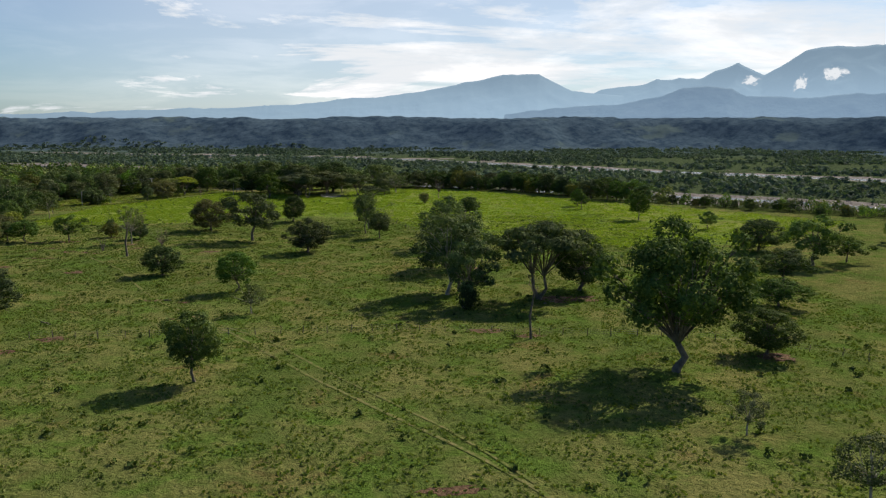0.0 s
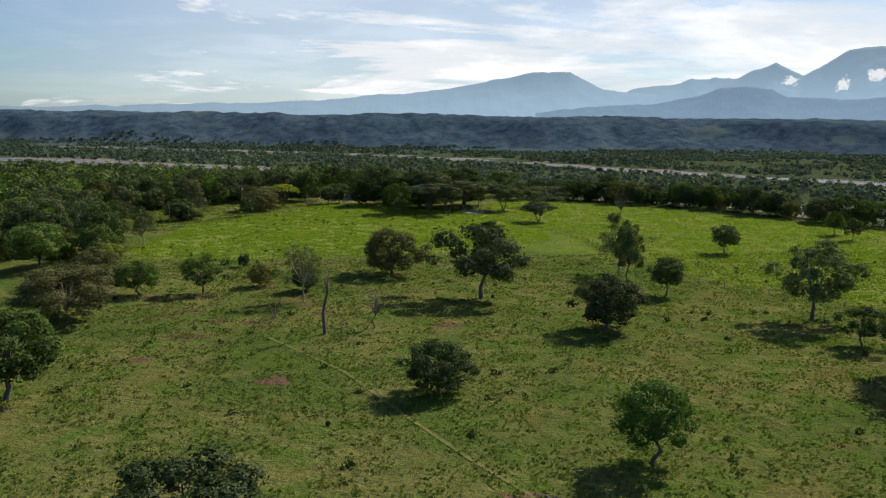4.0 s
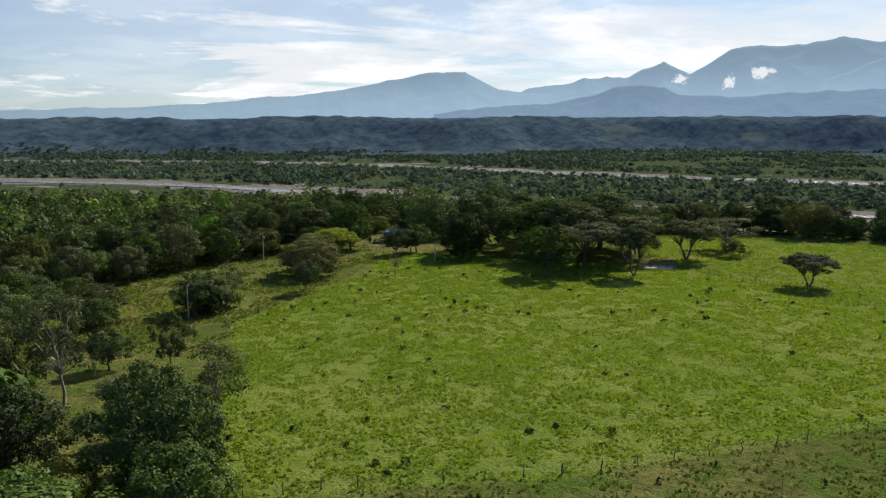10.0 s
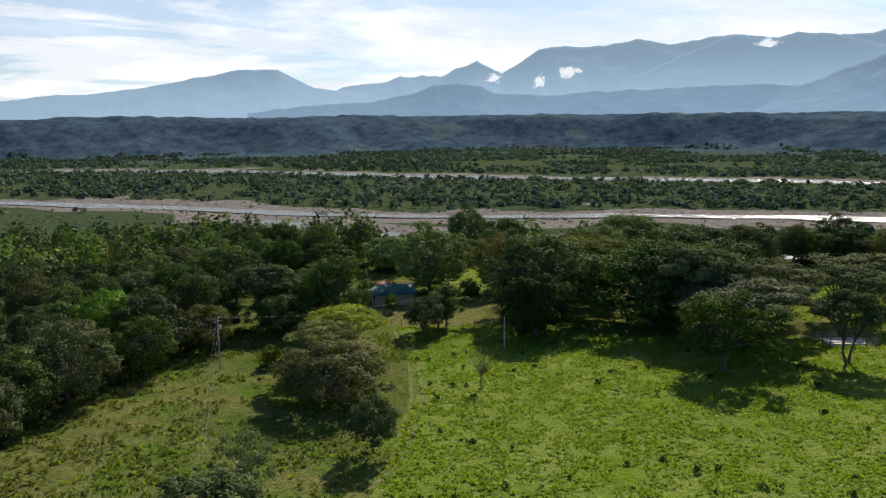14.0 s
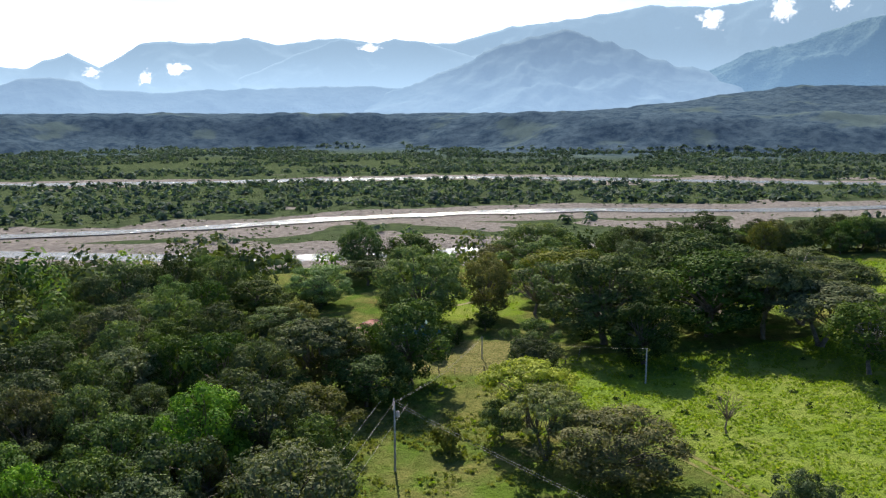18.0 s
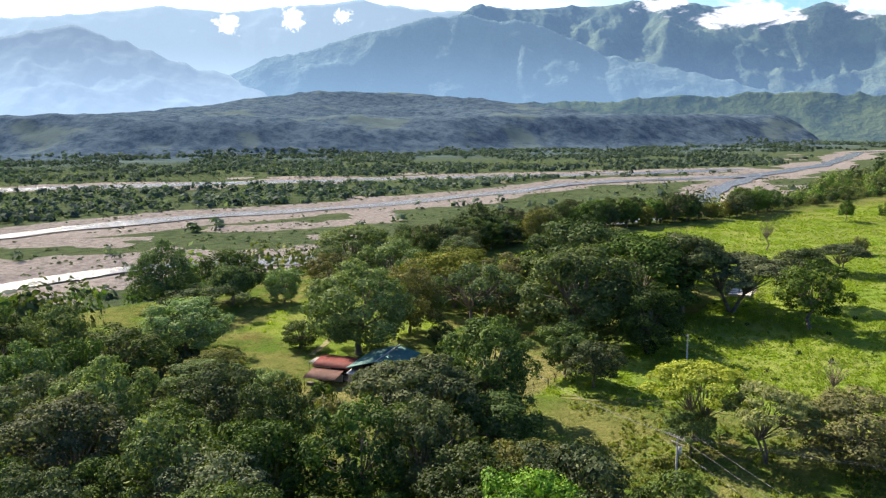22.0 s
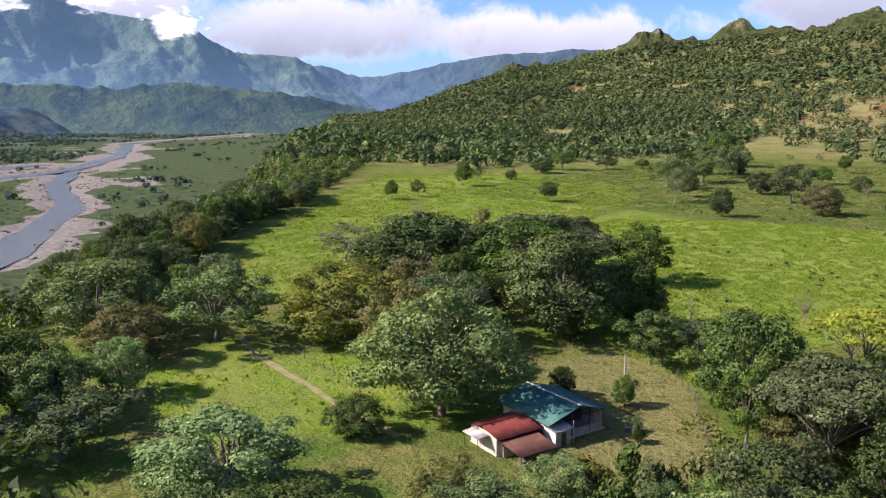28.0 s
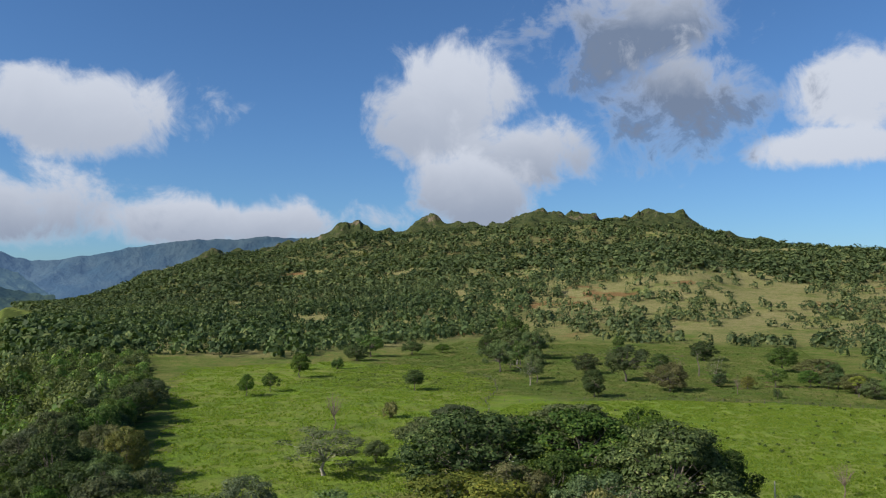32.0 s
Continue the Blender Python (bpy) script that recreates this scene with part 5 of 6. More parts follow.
def trail(name, label, line, width, seed, mat):
    """A worn strip laid over the ground, with ragged edges."""
    pts = []
    for (ax, ay), (bx, by) in zip(line, line[1:]):
        steps = max(2, int(math.hypot(bx - ax, by - ay) / 1.2))
        pts += [(ax + (bx - ax) * k / steps, ay + (by - ay) * k / steps) for k in range(steps)]
    pts = np.array(pts)
    for _ in range(6):
        pts[1:-1] = (pts[:-2] + pts[1:-1] * 2 + pts[2:]) / 4
    way = np.gradient(pts, axis=0)
    way /= np.linalg.norm(way, axis=1)[:, None]
    side = np.stack([-way[:, 1], way[:, 0]], 1)
    k = np.arange(len(pts))
    rows = []
    for e, across in enumerate((-1, 0, 1)):
        half = width * (0.3 + 0.7 * fbm(k / 3.0, k * 0 + across * 5.0, 3, seed + e))
        p = pts + side * (half * across)[:, None]
        rows.append(np.column_stack([p, land(p[:, 0], p[:, 1]) + 0.07]))
    me = grid_mesh(name, np.concatenate(rows), 3, len(pts), False)
    me.materials.append(mat)
    return tagged(new(name, me), label, "path", kind="structure")


def bare_patch(x, y, rx, ry, seed):
    q = np.random.default_rng(seed)
    rings, spokes = 4, 22
    a = np.linspace(0, 2 * math.pi, spokes, endpoint=False)
    edge_r = 0.6 + 0.7 * q.random(spokes)
    rows = []
    for j in range(rings):
        f = (j + 0.05) / (rings - 1)
        qx, qy = x + np.cos(a) * rx * f * edge_r, y + np.sin(a) * ry * f * edge_r
        rows.append(np.column_stack([qx, qy, land(qx, qy) + 0.09 - 0.06 * f]))
    me = grid_mesh("soil_patch", np.concatenate(rows), rings, spokes, True)
    me.materials.append(EARTH)
    return tagged(new("soil_patch", me), "patch of bare reddish soil in the grass", "soil", kind="structure")


trail("track", "overgrown cattle track across the pasture", [(10, 56), (2.7, 68.7), (-10.6, 88.5), (-17.4, 99), (-33.5, 127), (-44, 143), (-54.8, 158), (-61, 169), (-69, 185), (-78, 204), (-95, 228)], 0.4, 5, TROD)
trail("track", "second rut of the cattle track", [(7.5, 62), (-0.5, 78), (-12, 96), (-28, 124), (-37.6, 135), (-48.7, 150)], 0.3, 8, TROD)
trail("track", "faint rut of the grass track towards the farm gate", [(-159, 396), (-147, 412), (-141, 419), (-131, 428), (-120, 446), (-110, 471), (-106, 490)], 0.55, 11, TROD)
trail("track", "second rut of the grass track towards the farm gate", [(-160.3, 397), (-148.3, 413), (-142.3, 420), (-132.3, 429), (-121.5, 447), (-111.5, 472), (-107.3, 490)], 0.45, 12, TROD)
trail("path", "narrow dirt path through the glade", [(-30, 520), (-38, 523.5), (-50, 526.5), (-61, 529), (-72, 532), (-84, 534)], 0.95, 14, DUST)
for k, (x, y, a, b) in enumerate(((-75, 119.5, 6, 3), (-66, 128, 2.6, 1.6), (32, 151.5, 7, 3.4), (11, 125, 3.4, 1.6), (55, 104, 3, 2), (-1, 61, 3, 1), (-88, 200, 3, 2), (-108, 227, 4, 1.5), (-112, 213, 2, 1.5), (-98, 236, 1.5, 1.5),
                                  (-116, 243, 2, 1.5), (-112, 246, 2, 1.5), (-94, 234, 2, 1), (-60, 233, 3, 2), (-123, 260, 2.5, 1.5), (-113, 261, 4, 2), (-50, 158, 2, 1.2), (18, 121, 3, 1.5), (-88, 252, 3, 1.5), (-100, 271, 3, 1.5), (14, 196, 5, 3), (-57, 161, 2.6, 1.0), (-45, 143.5, 1.6, 0.9), (-49, 142, 1.0, 0.6), (-90, 262, 3, 1.5), (-84, 243, 3, 1.2), (-104, 238, 2.6, 1.6))):
    bare_patch(x, y, a, b, 500 + k)

# fallen branches
def fallen(x, y, length, turn, seed):
    q = random.Random(seed)
    pts = [Vector((k * length / 5, q.uniform(-0.2, 0.2), 0.12 + q.uniform(0, 0.12) + 0.05 * k)) for k in range(6)]
    rows = [(pts, [0.16, 0.15, 0.13, 0.11, 0.08, 0.04], 6)]
    for k in (2, 3, 4):
        rows.append(([pts[k], pts[k] + Vector((q.uniform(0.4, 0.9), q.uniform(-0.9, 0.9), q.uniform(0.2, 0.7)))], [0.06, 0.02], 4))
    me = limbs_mesh("fallen_branch", rows)
    me.materials.append(BARK)
    ob = new("fallen_branch", me)
    ob.matrix_basis = pose(x, y, ground_at(x, y), 0, 0, turn)
    tagged(ob, "dead grey branch lying in the pasture grass", "branch")


fallen(-73, 141.5, 4.4, -45, 1)
fallen(-55, 160.2, 2.4, -30, 2)
fallen(26, 147, 3.0, 20, 3)

# ---- fences ----
POST = plain("weathered_post", (0.085, 0.075, 0.06), (0.17, 0.15, 0.125), 4.0, 0.95, bump=0.6)
WIRE = plain("dull_wire", (0.12, 0.12, 0.12), (0.20, 0.20, 0.19), 4.0, 0.5, 0.6)


def post_mesh(seed, high=1.35, thick=0.075):
    q = random.Random(seed)
    pts = [(0, 0, -0.4)] + [(q.uniform(-0.06, 0.06) * k, q.uniform(-0.06, 0.06) * k, high * k / 3) for k in (1, 2, 3)]
    return limbs_mesh("post", [(pts, [thick * 1.1, thick, thick * 0.95, thick * 0.8], 6)])


POSTS = [post_mesh(k) for k in range(5)]


def fence(label, line, gap, seed, wires=3, high=1.35):
    q = random.Random(seed)
    root = new("fence")
    tagged(root, label, "fence")
    root.location = (*line[0], ground_at(*line[0]))
    tops = []
    for (ax, ay), (bx, by) in zip(line, line[1:]):
        steps = max(1, round(math.hypot(bx - ax, by - ay) / gap))
        for k in range(steps):
            x, y = ax + (bx - ax) * k / steps + q.uniform(-0.2, 0.2), ay + (by - ay) * k / steps + q.uniform(-0.2, 0.2)
            z = ground_at(x, y)
            ob = part("post", POSTS[q.randrange(5)], POST, root)
            s = q.uniform(0.8, 1.15)
            ob.matrix_basis = pose(x - root.location.x, y - root.location.y, z - root.location.z, q.uniform(-5, 5), q.uniform(-5, 5), q.uniform(0, 360)) @ Matrix.Diagonal((s, s, s * high / 1.35, 1))
            tops.append(Vector((x - root.location.x, y - root.location.y, z - root.location.z)))
    for w_ in range(wires):
        up = Vector((0, 0, high * (0.35 + 0.27 * w_)))
        part("wire", limbs_mesh("wire", [([p + up for p in tops], [0.012] * len(tops), 3)]), WIRE, root)
    return root


fence("old crooked post and wire fence across the pasture", [(-70, 129), (-58, 128), (-26, 128), (-5, 127), (20, 122), (45, 117), (66, 105), (72, 92)], 4.5, 1)
fence("wire fence on wooden posts along the bright meadow", [(-146, 316), (-133, 316), (-110, 313), (-81, 315), (-66, 317), (-41, 328), (-18, 338), (-8, 340)], 5.0, 2)
fence("wire fence on wooden posts between two meadows", [(-30, 440), (-24, 412), (-18, 388), (-12, 359), (-6, 342), (-3, 309), (7, 272), (20, 252), (30, 244)], 4.0, 3)
fence("farmyard fence of short posts and wire", [(-120, 521), (-114, 509), (-108, 497), (-102, 490.5), (-89.5, 481), (-82, 484)], 2.6, 4)
fence("short posts beside the path through the glade", [(-30, 516), (-48, 520), (-62, 524)], 4.0, 5, 2)

# cattle pen with rails round a pale slab
RAIL = plain("grey_rail", (0.20, 0.18, 0.15), (0.32, 0.29, 0.25), 3.0, 0.9)
SLAB = plain("pale_concrete", (0.42, 0.38, 0.33), (0.58, 0.54, 0.48), 1.2, 0.9)


def box_mesh(name, size, bevel=0.0, at=(0, 0, 0)):
    b = bmesh.new()
    bmesh.ops.create_cube(b, size=1.0)
    bmesh.ops.scale(b, vec=size, verts=b.verts)
    if bevel:
        bmesh.ops.bevel(b, geom=list(b.edges), offset=bevel, segments=1, affect="EDGES")
    bmesh.ops.translate(b, vec=at, verts=b.verts)
    me = bpy.data.meshes.new(name)
    b.to_mesh(me)
    b.free()
    return me


def pen(x, y, turn):
    root = new("cattle_pen")
    tagged(root, "small wooden cattle pen with a pale concrete floor", "pen")
    root.matrix_basis = pose(x, y, ground_at(x, y), 0, 0, turn)
    part("floor_slab", box_mesh("floor_slab", (8.0, 5.0, 0.5), 0.04, (0, 0, 0.02)), SLAB, root)
    post = box_mesh("post", (0.16, 0.16, 2.3), 0.02, (0, 0, 0.85))
    for px_, py_ in ((-4.6, -3), (-2.3, -3), (0, -3), (2.3, -3), (4.6, -3), (-4.6, 3), (-2.3, 3), (0, 3), (2.3, 3), (4.6, 3), (-4.6, 0), (4.6, 0)):
        part("post", post, POST, root).location = (px_, py_, 0)
    long_rail, short_rail = box_mesh("rail", (9.3, 0.05, 0.14), 0.01), box_mesh("rail", (0.05, 6.1, 0.14), 0.01)
    for z in (0.5, 0.95, 1.4):
        for s in (-1, 1):
            part("rail", long_rail, RAIL, root).location = (0, s * 3.11, z)
            part("rail", short_rail, RAIL, root).location = (s * 4.71, 0, z)


pen(-35, 436.5, -25)

# ---- power line ----
POLE = plain("concrete_pole", (0.34, 0.32, 0.29), (0.48, 0.46, 0.42), 2.5, 0.85)
PORCELAIN = plain("insulator", (0.35, 0.30, 0.26), (0.5, 0.45, 0.4), 4.0, 0.3)


def power_pole(x, y, high, turn, arms, label):
    root = new("power_pole")
    tagged(root, label, "pole")
    root.matrix_basis = pose(x, y, ground_at(x, y), 0, 0, turn)
    part("shaft", limbs_mesh("shaft", [([(0, 0, -1), (0, 0, high * 0.5), (0, 0, high)], [0.17, 0.14, 0.10], 10)]), POLE, root)
    if arms:
        for dz in (0.15, 0.75):
            part("crossarm", box_mesh("crossarm", (2.2, 0.11, 0.11), 0.01, (0, 0.14, high - dz)), RAIL, root)
        for k in (-1.0, -0.35, 0.35, 1.0):
            part("insulator", limbs_mesh("insulator", [([(k, 0.14, high - 0.1), (k, 0.14, high + 0.06), (k, 0.14, high + 0.16)], [0.03, 0.07, 0.04], 8)]), PORCELAIN, root)
        part("transformer", limbs_mesh("transformer", [([(0.0, -0.42, high - 2.2), (0.0, -0.42, high - 2.15), (0.0, -0.42, high - 1.35), (0, -0.42, high - 1.3)], [0.16, 0.26, 0.26, 0.14], 12)]), SLAB, root, "pale grey transformer can")
    else:
        part("bracket", box_mesh("bracket", (0.5, 0.07, 0.07), 0.01, (0.1, 0, high - 0.25)), RAIL, root)
    return Vector((x, y, ground_at(x, y) + high - 0.05))


def cable(label, a, b, sag, gap=0.0, count=1):
    side = Vector((-(b - a).y, (b - a).x, 0)).normalized()
    for k in range(count):
        off = side * gap * (k - (count - 1) / 2)
        pts = [a.lerp(b, t / 14) + off - Vector((0, 0, sag * 4 * (t / 14) * (1 - t / 14))) for t in range(15)]
        me = limbs_mesh("power_cable", [(pts, [0.016] * 15, 4)])
        me.materials.append(WIRE)
        tagged(new("power_cable", me), label, "cable")


main_top = power_pole(-145.2, 480.4, 9.9, 35, True, "concrete power pole with two crossarms and a transformer")
low_top = power_pole(-160.5, 408, 7.4, 10, False, "slim concrete pole beside a round bush")
field_top = power_pole(-94, 465.5, 6.4, 60, False, "slim pale pole in the meadow by the grove")
yard_top = power_pole(-97, 498, 4.6, 0, False, "thin pole in the dry farmyard")
west_top = power_pole(-262, 432, 9.0, 60, True, "concrete power pole standing in the thick wood")
cable("power cable strung between two poles", main_top, low_top, 1.1, 0.5, 2)
cable("power cable running to the farmyard", main_top, yard_top, 1.2, 0.3, 2)
cable("power cable running to the western wood", main_top, west_top, 1.8, 1.9, 3)
cable("power cable across the meadow", yard_top, field_top, 0.6)

# ---- farmhouse ----
def sheeting(name, dark, light, streak):
    """Painted corrugated sheets with rust and fading down the slope."""
    m, n = material(name)
    at = n.add("ShaderNodeTexCoord").outputs["Object"]
    c = n.mix(n.span(n.noise(at, 0.8, 5.0, 0.65), 0.35, 0.65), dark, light)
    stretched = n.vec("MULTIPLY", at, (0.5, 5.0, 0.5))
    c = n.mix(n.maths("MULTIPLY", n.span(n.noise(stretched, 1.0, 4.0, 0.7), 0.52, 0.75), 0.7), c, streak)
    finish(n, c, 0.72, n.bump(n.noise(at, 6.0, 3.0), 0.3, 0.02), 0.05, 0.25)
    return m


RED_SHEET = sheeting("red_sheet", (0.145, 0.030, 0.024), (0.205, 0.046, 0.036), (0.125, 0.052, 0.036))
RUST_SHEET = sheeting("rust_sheet", (0.100, 0.046, 0.034), (0.150, 0.072, 0.052), (0.085, 0.045, 0.032))
GREEN_SHEET = sheeting("green_sheet", (0.030, 0.105, 0.095), (0.050, 0.15, 0.13), (0.06, 0.11, 0.10))
GREY_SHEET = sheeting("grey_sheet", (0.34, 0.32, 0.30), (0.48, 0.46, 0.43), (0.28, 0.20, 0.16))
PLASTER = plain("worn_plaster", (0.42, 0.36, 0.29), (0.60, 0.53, 0.44), 0.9, 0.95)
PINK_WALL = plain("pinkish_wall", (0.40, 0.29, 0.23), (0.52, 0.40, 0.33), 0.9, 0.95)
TIMBER = plain("dark_timber", (0.055, 0.045, 0.036), (0.11, 0.09, 0.07), 3.0, 0.9)
WHITE = plain("whitewash", (0.62, 0.60, 0.56), (0.78, 0.76, 0.72), 1.2, 0.9)


def corrugated(name, a, b, c, d, waves=26, rise=0.035):
    """A wavy roof sheet with corners a b (eave) and d c (top); the waves run up the slope."""
    a, b, c, d = (Vector(v) for v in (a, b, c, d))
    nrm = (b - a).cross(d - a).normalized()
    verts, cols = [], waves * 4 + 1
    for j in range(2):
        for k in range(cols):
            t = k / (cols - 1)
            p = (a.lerp(b, t) if j == 0 else d.lerp(c, t)) + nrm * rise * math.sin(t * waves * 2 * math.pi)
            verts.append(p)
    for j in range(2):
        for k in range(cols):
            verts.append(verts[j * cols + k] - nrm * 0.03)
    quads = []
    for k in range(cols - 1):
        quads.append((k, k + 1, cols + k + 1, cols + k))
        quads.append((2 * cols + k + 1, 2 * cols + k, 3 * cols + k, 3 * cols + k + 1))
        quads.append((k + 1, k, 2 * cols + k, 2 * cols + k + 1))
        quads.append((cols + k, cols + k + 1, 3 * cols + k + 1, 3 * cols + k))
    return soup(name, [tuple(v) for v in verts], quads)


def slab_part(name, x0, x1, y0, y1, z0, z1, mat, root, label=""):
    return part(name, box_mesh(name, (x1 - x0, y1 - y0, z1 - z0), 0.015, ((x0 + x1) / 2, (y0 + y1) / 2, (z0 + z1) / 2)), mat, root, label)


def beam(name, a, b, r, mat, root):
    return part(name, limbs_mesh(name, [([a, b], [r, r], 6)]), mat, root)


TURN = -16.9
# green-roofed hall: open gable towards the wood, low wall below, ridge along x
hall = new("farmhouse")
tagged(hall, "farmhouse with a green sheet metal gable roof and open front", "house")
hall.matrix_basis = pose(-96.2, 517.6, ground_at(-96.2, 517.6), 0, 0, TURN)
slab_part("floor_slab", -5.0, 5.0, -5.0, 5.0, -0.4, 0.12, SLAB, hall)
roof = part("roof", corrugated("roof", (-5.6, 5.5, 2.75), (5.4, 5.5, 2.75), (5.4, 0, 4.35), (-5.6, 0, 4.35), 34), GREEN_SHEET, hall)
part("roof", corrugated("roof", (5.4, -5.5, 2.75), (-5.6, -5.5, 2.75), (-5.6, 0, 4.35), (5.4, 0, 4.35), 34), GREEN_SHEET, hall)
beam("ridge_cap", (-5.65, 0, 4.38), (5.45, 0, 4.38), 0.13, GREY_SHEET, hall)
for k in range(3):
    beam("skylight_strip", (-5.62 + 0.02 * k, -5.4 + 5.4 * k * 0.5, 2.83 + 0.79 * k), (-5.62 + 0.02 * k, -5.4 + 5.4 * (k + 1) * 0.5 if k < 2 else 5.4, 2.83 + 0.79 * (k + 1) if k < 2 else 2.83), 0.06, GREEN_SHEET, hall)
slab_part("wall", 4.6, 4.78, -4.7, 4.7, 0.1, 2.7, PLASTER, hall)
slab_part("wall", -1.0, 4.6, 4.5, 4.68, 0.1, 2.6, PLASTER, hall)
slab_part("wall", -4.7, 4.6, -4.68, -4.5, 0.1, 2.6, PLASTER, hall)
slab_part("low_wall", -4.8, -4.62, -4.7, 0.6, 0.1, 1.05, PINK_WALL, hall)
slab_part("wall", -0.9, -0.74, -4.5, 4.5, 0.1, 3.0, TIMBER, hall, "dark inner wall behind the open front")
slab_part("door", -0.98, -0.91, 1.0, 1.9, 0.12, 2.12, PINK_WALL, hall, "closed inner door")
for yy in (-4.7, -2.3, 0.7, 4.6):
    beam("post", (-4.75, yy, 0.1), (-4.75, yy, 2.75 + 1.6 * (1 - abs(yy) / 5.5)), 0.09, TIMBER, hall)
beam("tie_beam", (-4.75, -4.9, 2.7), (-4.75, 4.9, 2.7), 0.07, TIMBER, hall)
for xx in (-3, -0.5, 2, 4.4):
    beam("rafter", (xx, -5.3, 2.72), (xx, 0, 4.26), 0.05, TIMBER, hall)
    beam("rafter", (xx, 5.3, 2.72), (xx, 0, 4.26), 0.05, TIMBER, hall)

# red-roofed house beside it
red_house = new("farmhouse")
tagged(red_house, "small plastered house under a faded red sheet roof", "house")
red_house.matrix_basis = pose(-94.4, 526.6, ground_at(-94.4, 526.6), 0, 0, TURN)
slab_part("floor_slab", -2.9, 2.7, -3.3, 3.3, -0.4, 0.1, SLAB, red_house)
part("roof", corrugated("roof", (-3.5, 3.5, 2.35), (-3.5, -3.6, 2.35), (0.1, -3.6, 3.05), (0.1, 3.5, 3.05), 22), RED_SHEET, red_house)
part("roof", corrugated("roof", (3.0, -3.6, 2.45), (3.0, 3.5, 2.45), (0.1, 3.5, 3.05), (0.1, -3.6, 3.05), 22), RED_SHEET, red_house)
beam("ridge_cap", (0.1, -3.65, 3.08), (0.1, 3.55, 3.08), 0.09, RED_SHEET, red_house)
slab_part("wall", -2.8, -2.64, 0.1, 3.2, 0.08, 2.4, PLASTER, red_house)
slab_part("wall", -2.64, 2.6, 3.06, 3.2, 0.08, 2.5, PLASTER, red_house)
slab_part("wall", 2.46, 2.6, -3.2, 3.06, 0.08, 2.45, PLASTER, red_house)
slab_part("wall", -0.4, -0.26, -3.2, 3.06, 0.08, 2.9, TIMBER, red_house, "dark wall behind the open veranda")
slab_part("window_shutter", -2.86, -2.8, 1.2, 2.1, 1.0, 1.9, TIMBER, red_house, "closed dark window shutter")
for yy in (-3.2, -1.6, 0.05):
    beam("post", (-2.75, yy, 0.05), (-2.75, yy, 2.45), 0.07, TIMBER, red_house)
part("side_awning", corrugated("side_awning", (-1.5, 5.2, 2.15), (-1.5, 3.4, 2.3), (1.8, 3.4, 2.3), (1.8, 5.2, 2.15), 8), GREY_SHEET, red_house)
for xx in (-1.3, 1.6):
    beam("awning_post", (xx, 5.0, 0.0), (xx, 5.0, 2.14), 0.05, TIMBER, red_house)

# low rust-coloured lean-to in front of the red house
lean_to = new("lean_to")
tagged(lean_to, "open lean-to with a rusty dark red sheet roof", "shed")
lean_to.matrix_basis = pose(-99.4, 528.2, ground_at(-99.4, 528.2), 0, 0, TURN)
part("roof", corrugated("roof", (-2.2, 3.0, 1.55), (-2.2, -2.9, 1.55), (2.0, -2.9, 2.15), (2.0, 3.0, 2.15), 18), RUST_SHEET, lean_to)
for xx, zz in ((-2.0, 1.52), (1.8, 2.1)):
    for yy in (-2.7, 0, 2.8):
        beam("post", (xx, yy, -0.2), (xx, yy, zz), 0.06, TIMBER, lean_to)
slab_part("trough", -1.6, -0.9, 0.4, 2.6, -0.1, 0.5, POST, lean_to, "weathered grey trough")
slab_part("back_wall", 1.6, 1.72, -2.6, 2.7, -0.1, 1.4, PLASTER, lean_to)

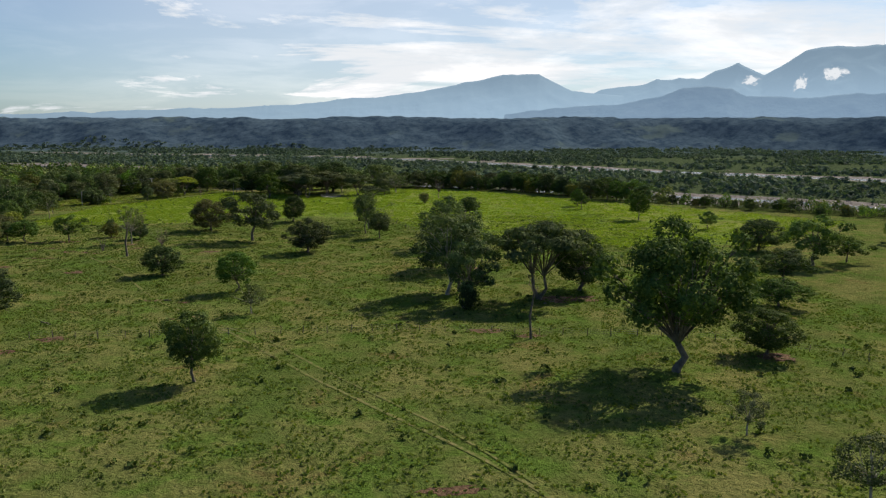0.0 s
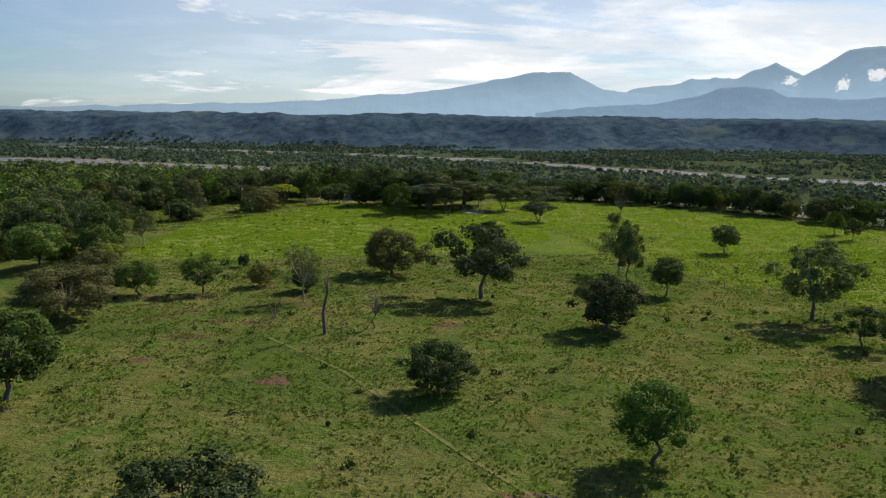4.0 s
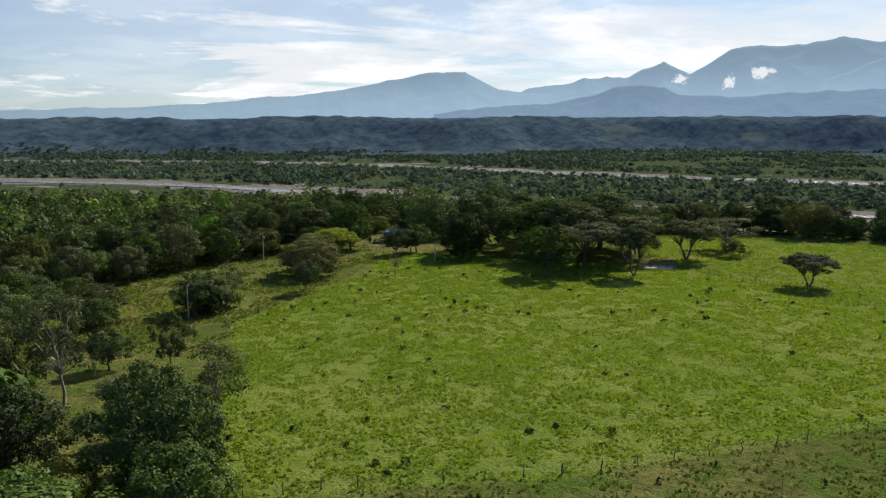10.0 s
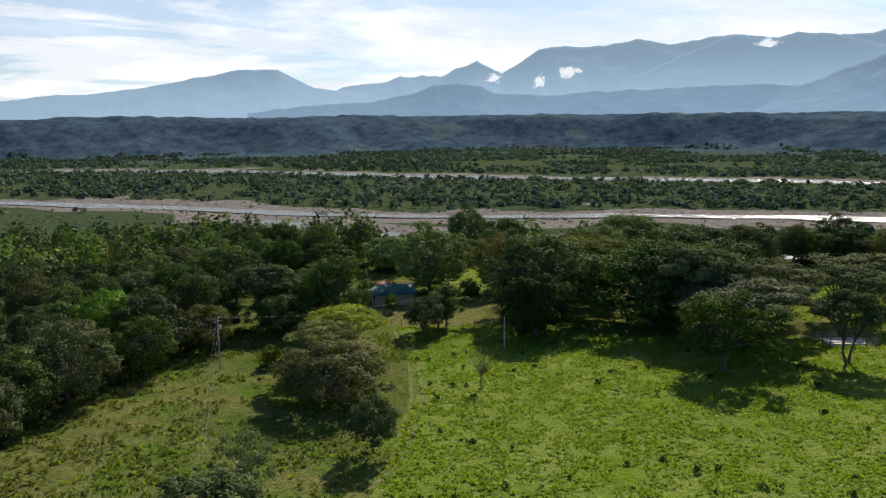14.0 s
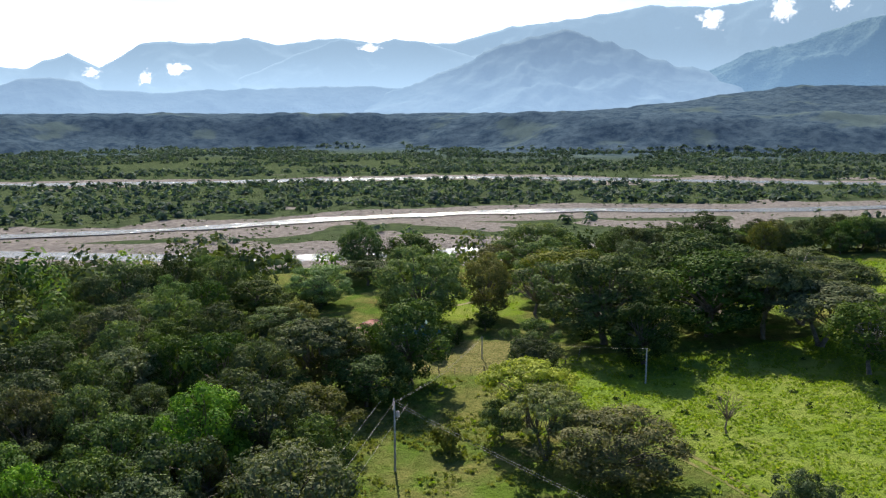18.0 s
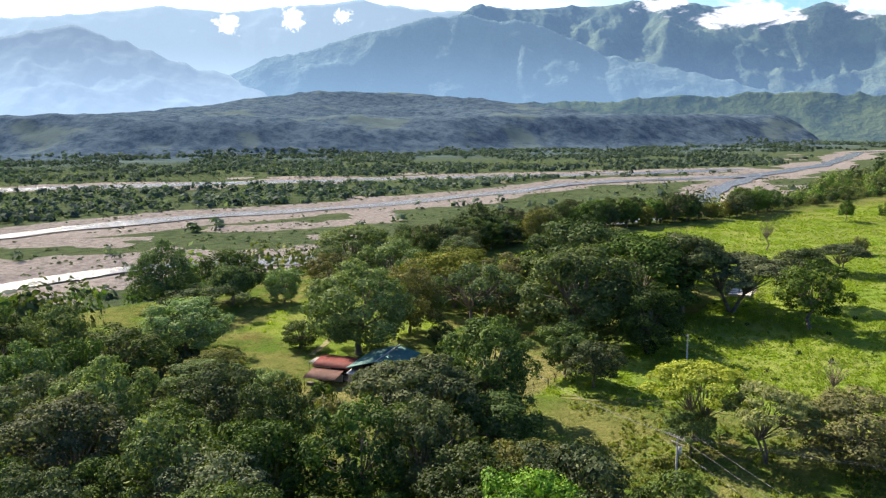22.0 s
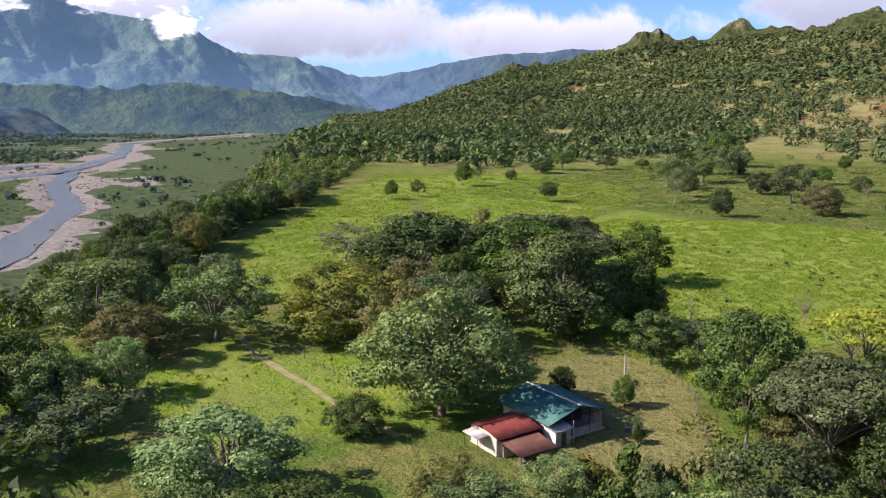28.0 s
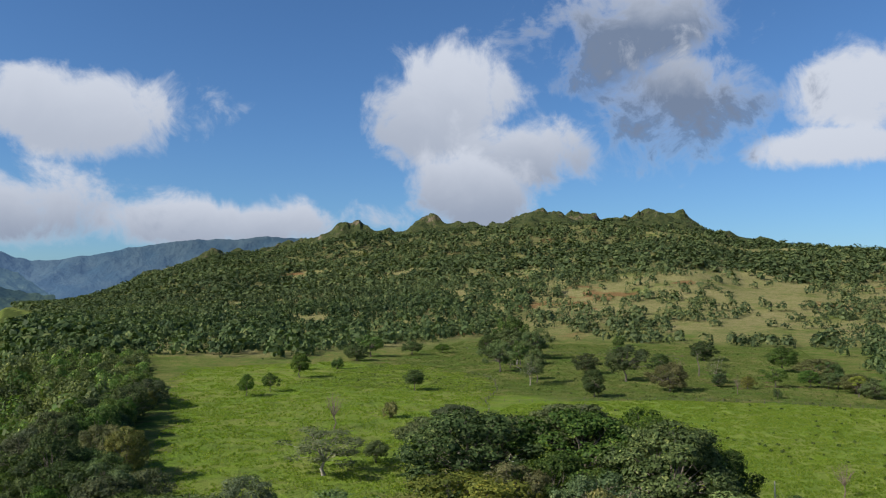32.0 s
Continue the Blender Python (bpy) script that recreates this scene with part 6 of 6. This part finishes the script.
# outhouse between them
out_house = new("outhouse")
tagged(out_house, "little whitewashed outhouse with a grey sheet roof", "shed")
out_house.matrix_basis = pose(-99.9, 522.3, ground_at(-99.9, 522.3), 0, 0, TURN)
part("roof", corrugated("roof", (-1.5, 1.7, 2.2), (-1.5, -1.6, 2.2), (1.5, -1.6, 2.45), (1.5, 1.7, 2.45), 10), GREY_SHEET, out_house)
slab_part("wall", -1.2, -1.06, -1.3, 1.3, -0.2, 2.1, PINK_WALL, out_house)
slab_part("wall", -1.06, 1.2, 1.16, 1.3, -0.2, 2.2, WHITE, out_house)
slab_part("wall", -1.06, 1.2, -1.3, -1.16, -0.2, 2.2, PINK_WALL, out_house)
slab_part("wall", 1.06, 1.2, -1.16, 1.16, -0.2, 2.3, WHITE, out_house)
slab_part("door", -1.26, -1.2, -0.4, 0.4, -0.1, 1.8, TIMBER, out_house, "dark plank door")
beam("vent_pipe", (-1.35, -1.5, -0.1), (-1.35, -1.5, 3.1), 0.07, GREY_SHEET, out_house)

# yard: planter, small trees
planter = new("planter")
tagged(planter, "low timber planter box with leafy green plants", "planter")
planter.matrix_basis = pose(-106, 513, ground_at(-106, 513), 0, 0, 20)
slab_part("box", -1.1, 1.1, -0.6, 0.6, -0.2, 0.62, TIMBER, planter)
slab_part("rim", -1.16, 1.16, -0.66, 0.66, 0.62, 0.7, RAIL, planter)
part("plants", crown_mesh(77, [(-0.6, 0, 1.1, 0.55, 0.8), (0.1, 0.1, 1.3, 0.6, 0.9), (0.7, -0.1, 1.05, 0.5, 0.8)], 420, 0.16, 0.3, (0, 0, 0.6), 1.4), LEAF_LIGHT, planter, "bright green leafy plants")
for kind, x, y, h, wdt in (("bright", -101, 506, 4.6, 3.4), ("dense", -92, 508, 4.6, 3.6), ("bush", -108, 516, 2.4, 1.8), ("bush", -110, 533, 3.5, 6.0), ("bush", -104, 541, 2.2, 3.6), ("bush", -116, 528, 3.6, 6.0), ("bush", -121, 523, 4.2, 6.4), ("round", -123.5, 529, 5.0, 6.2), ("bush", -114, 534, 3.4, 5.6), ("airy", -119, 533, 4.8, 5.6), ("bush", -110, 529, 1.8, 2.6)):
    plant(kind, x, y, h, wdt)
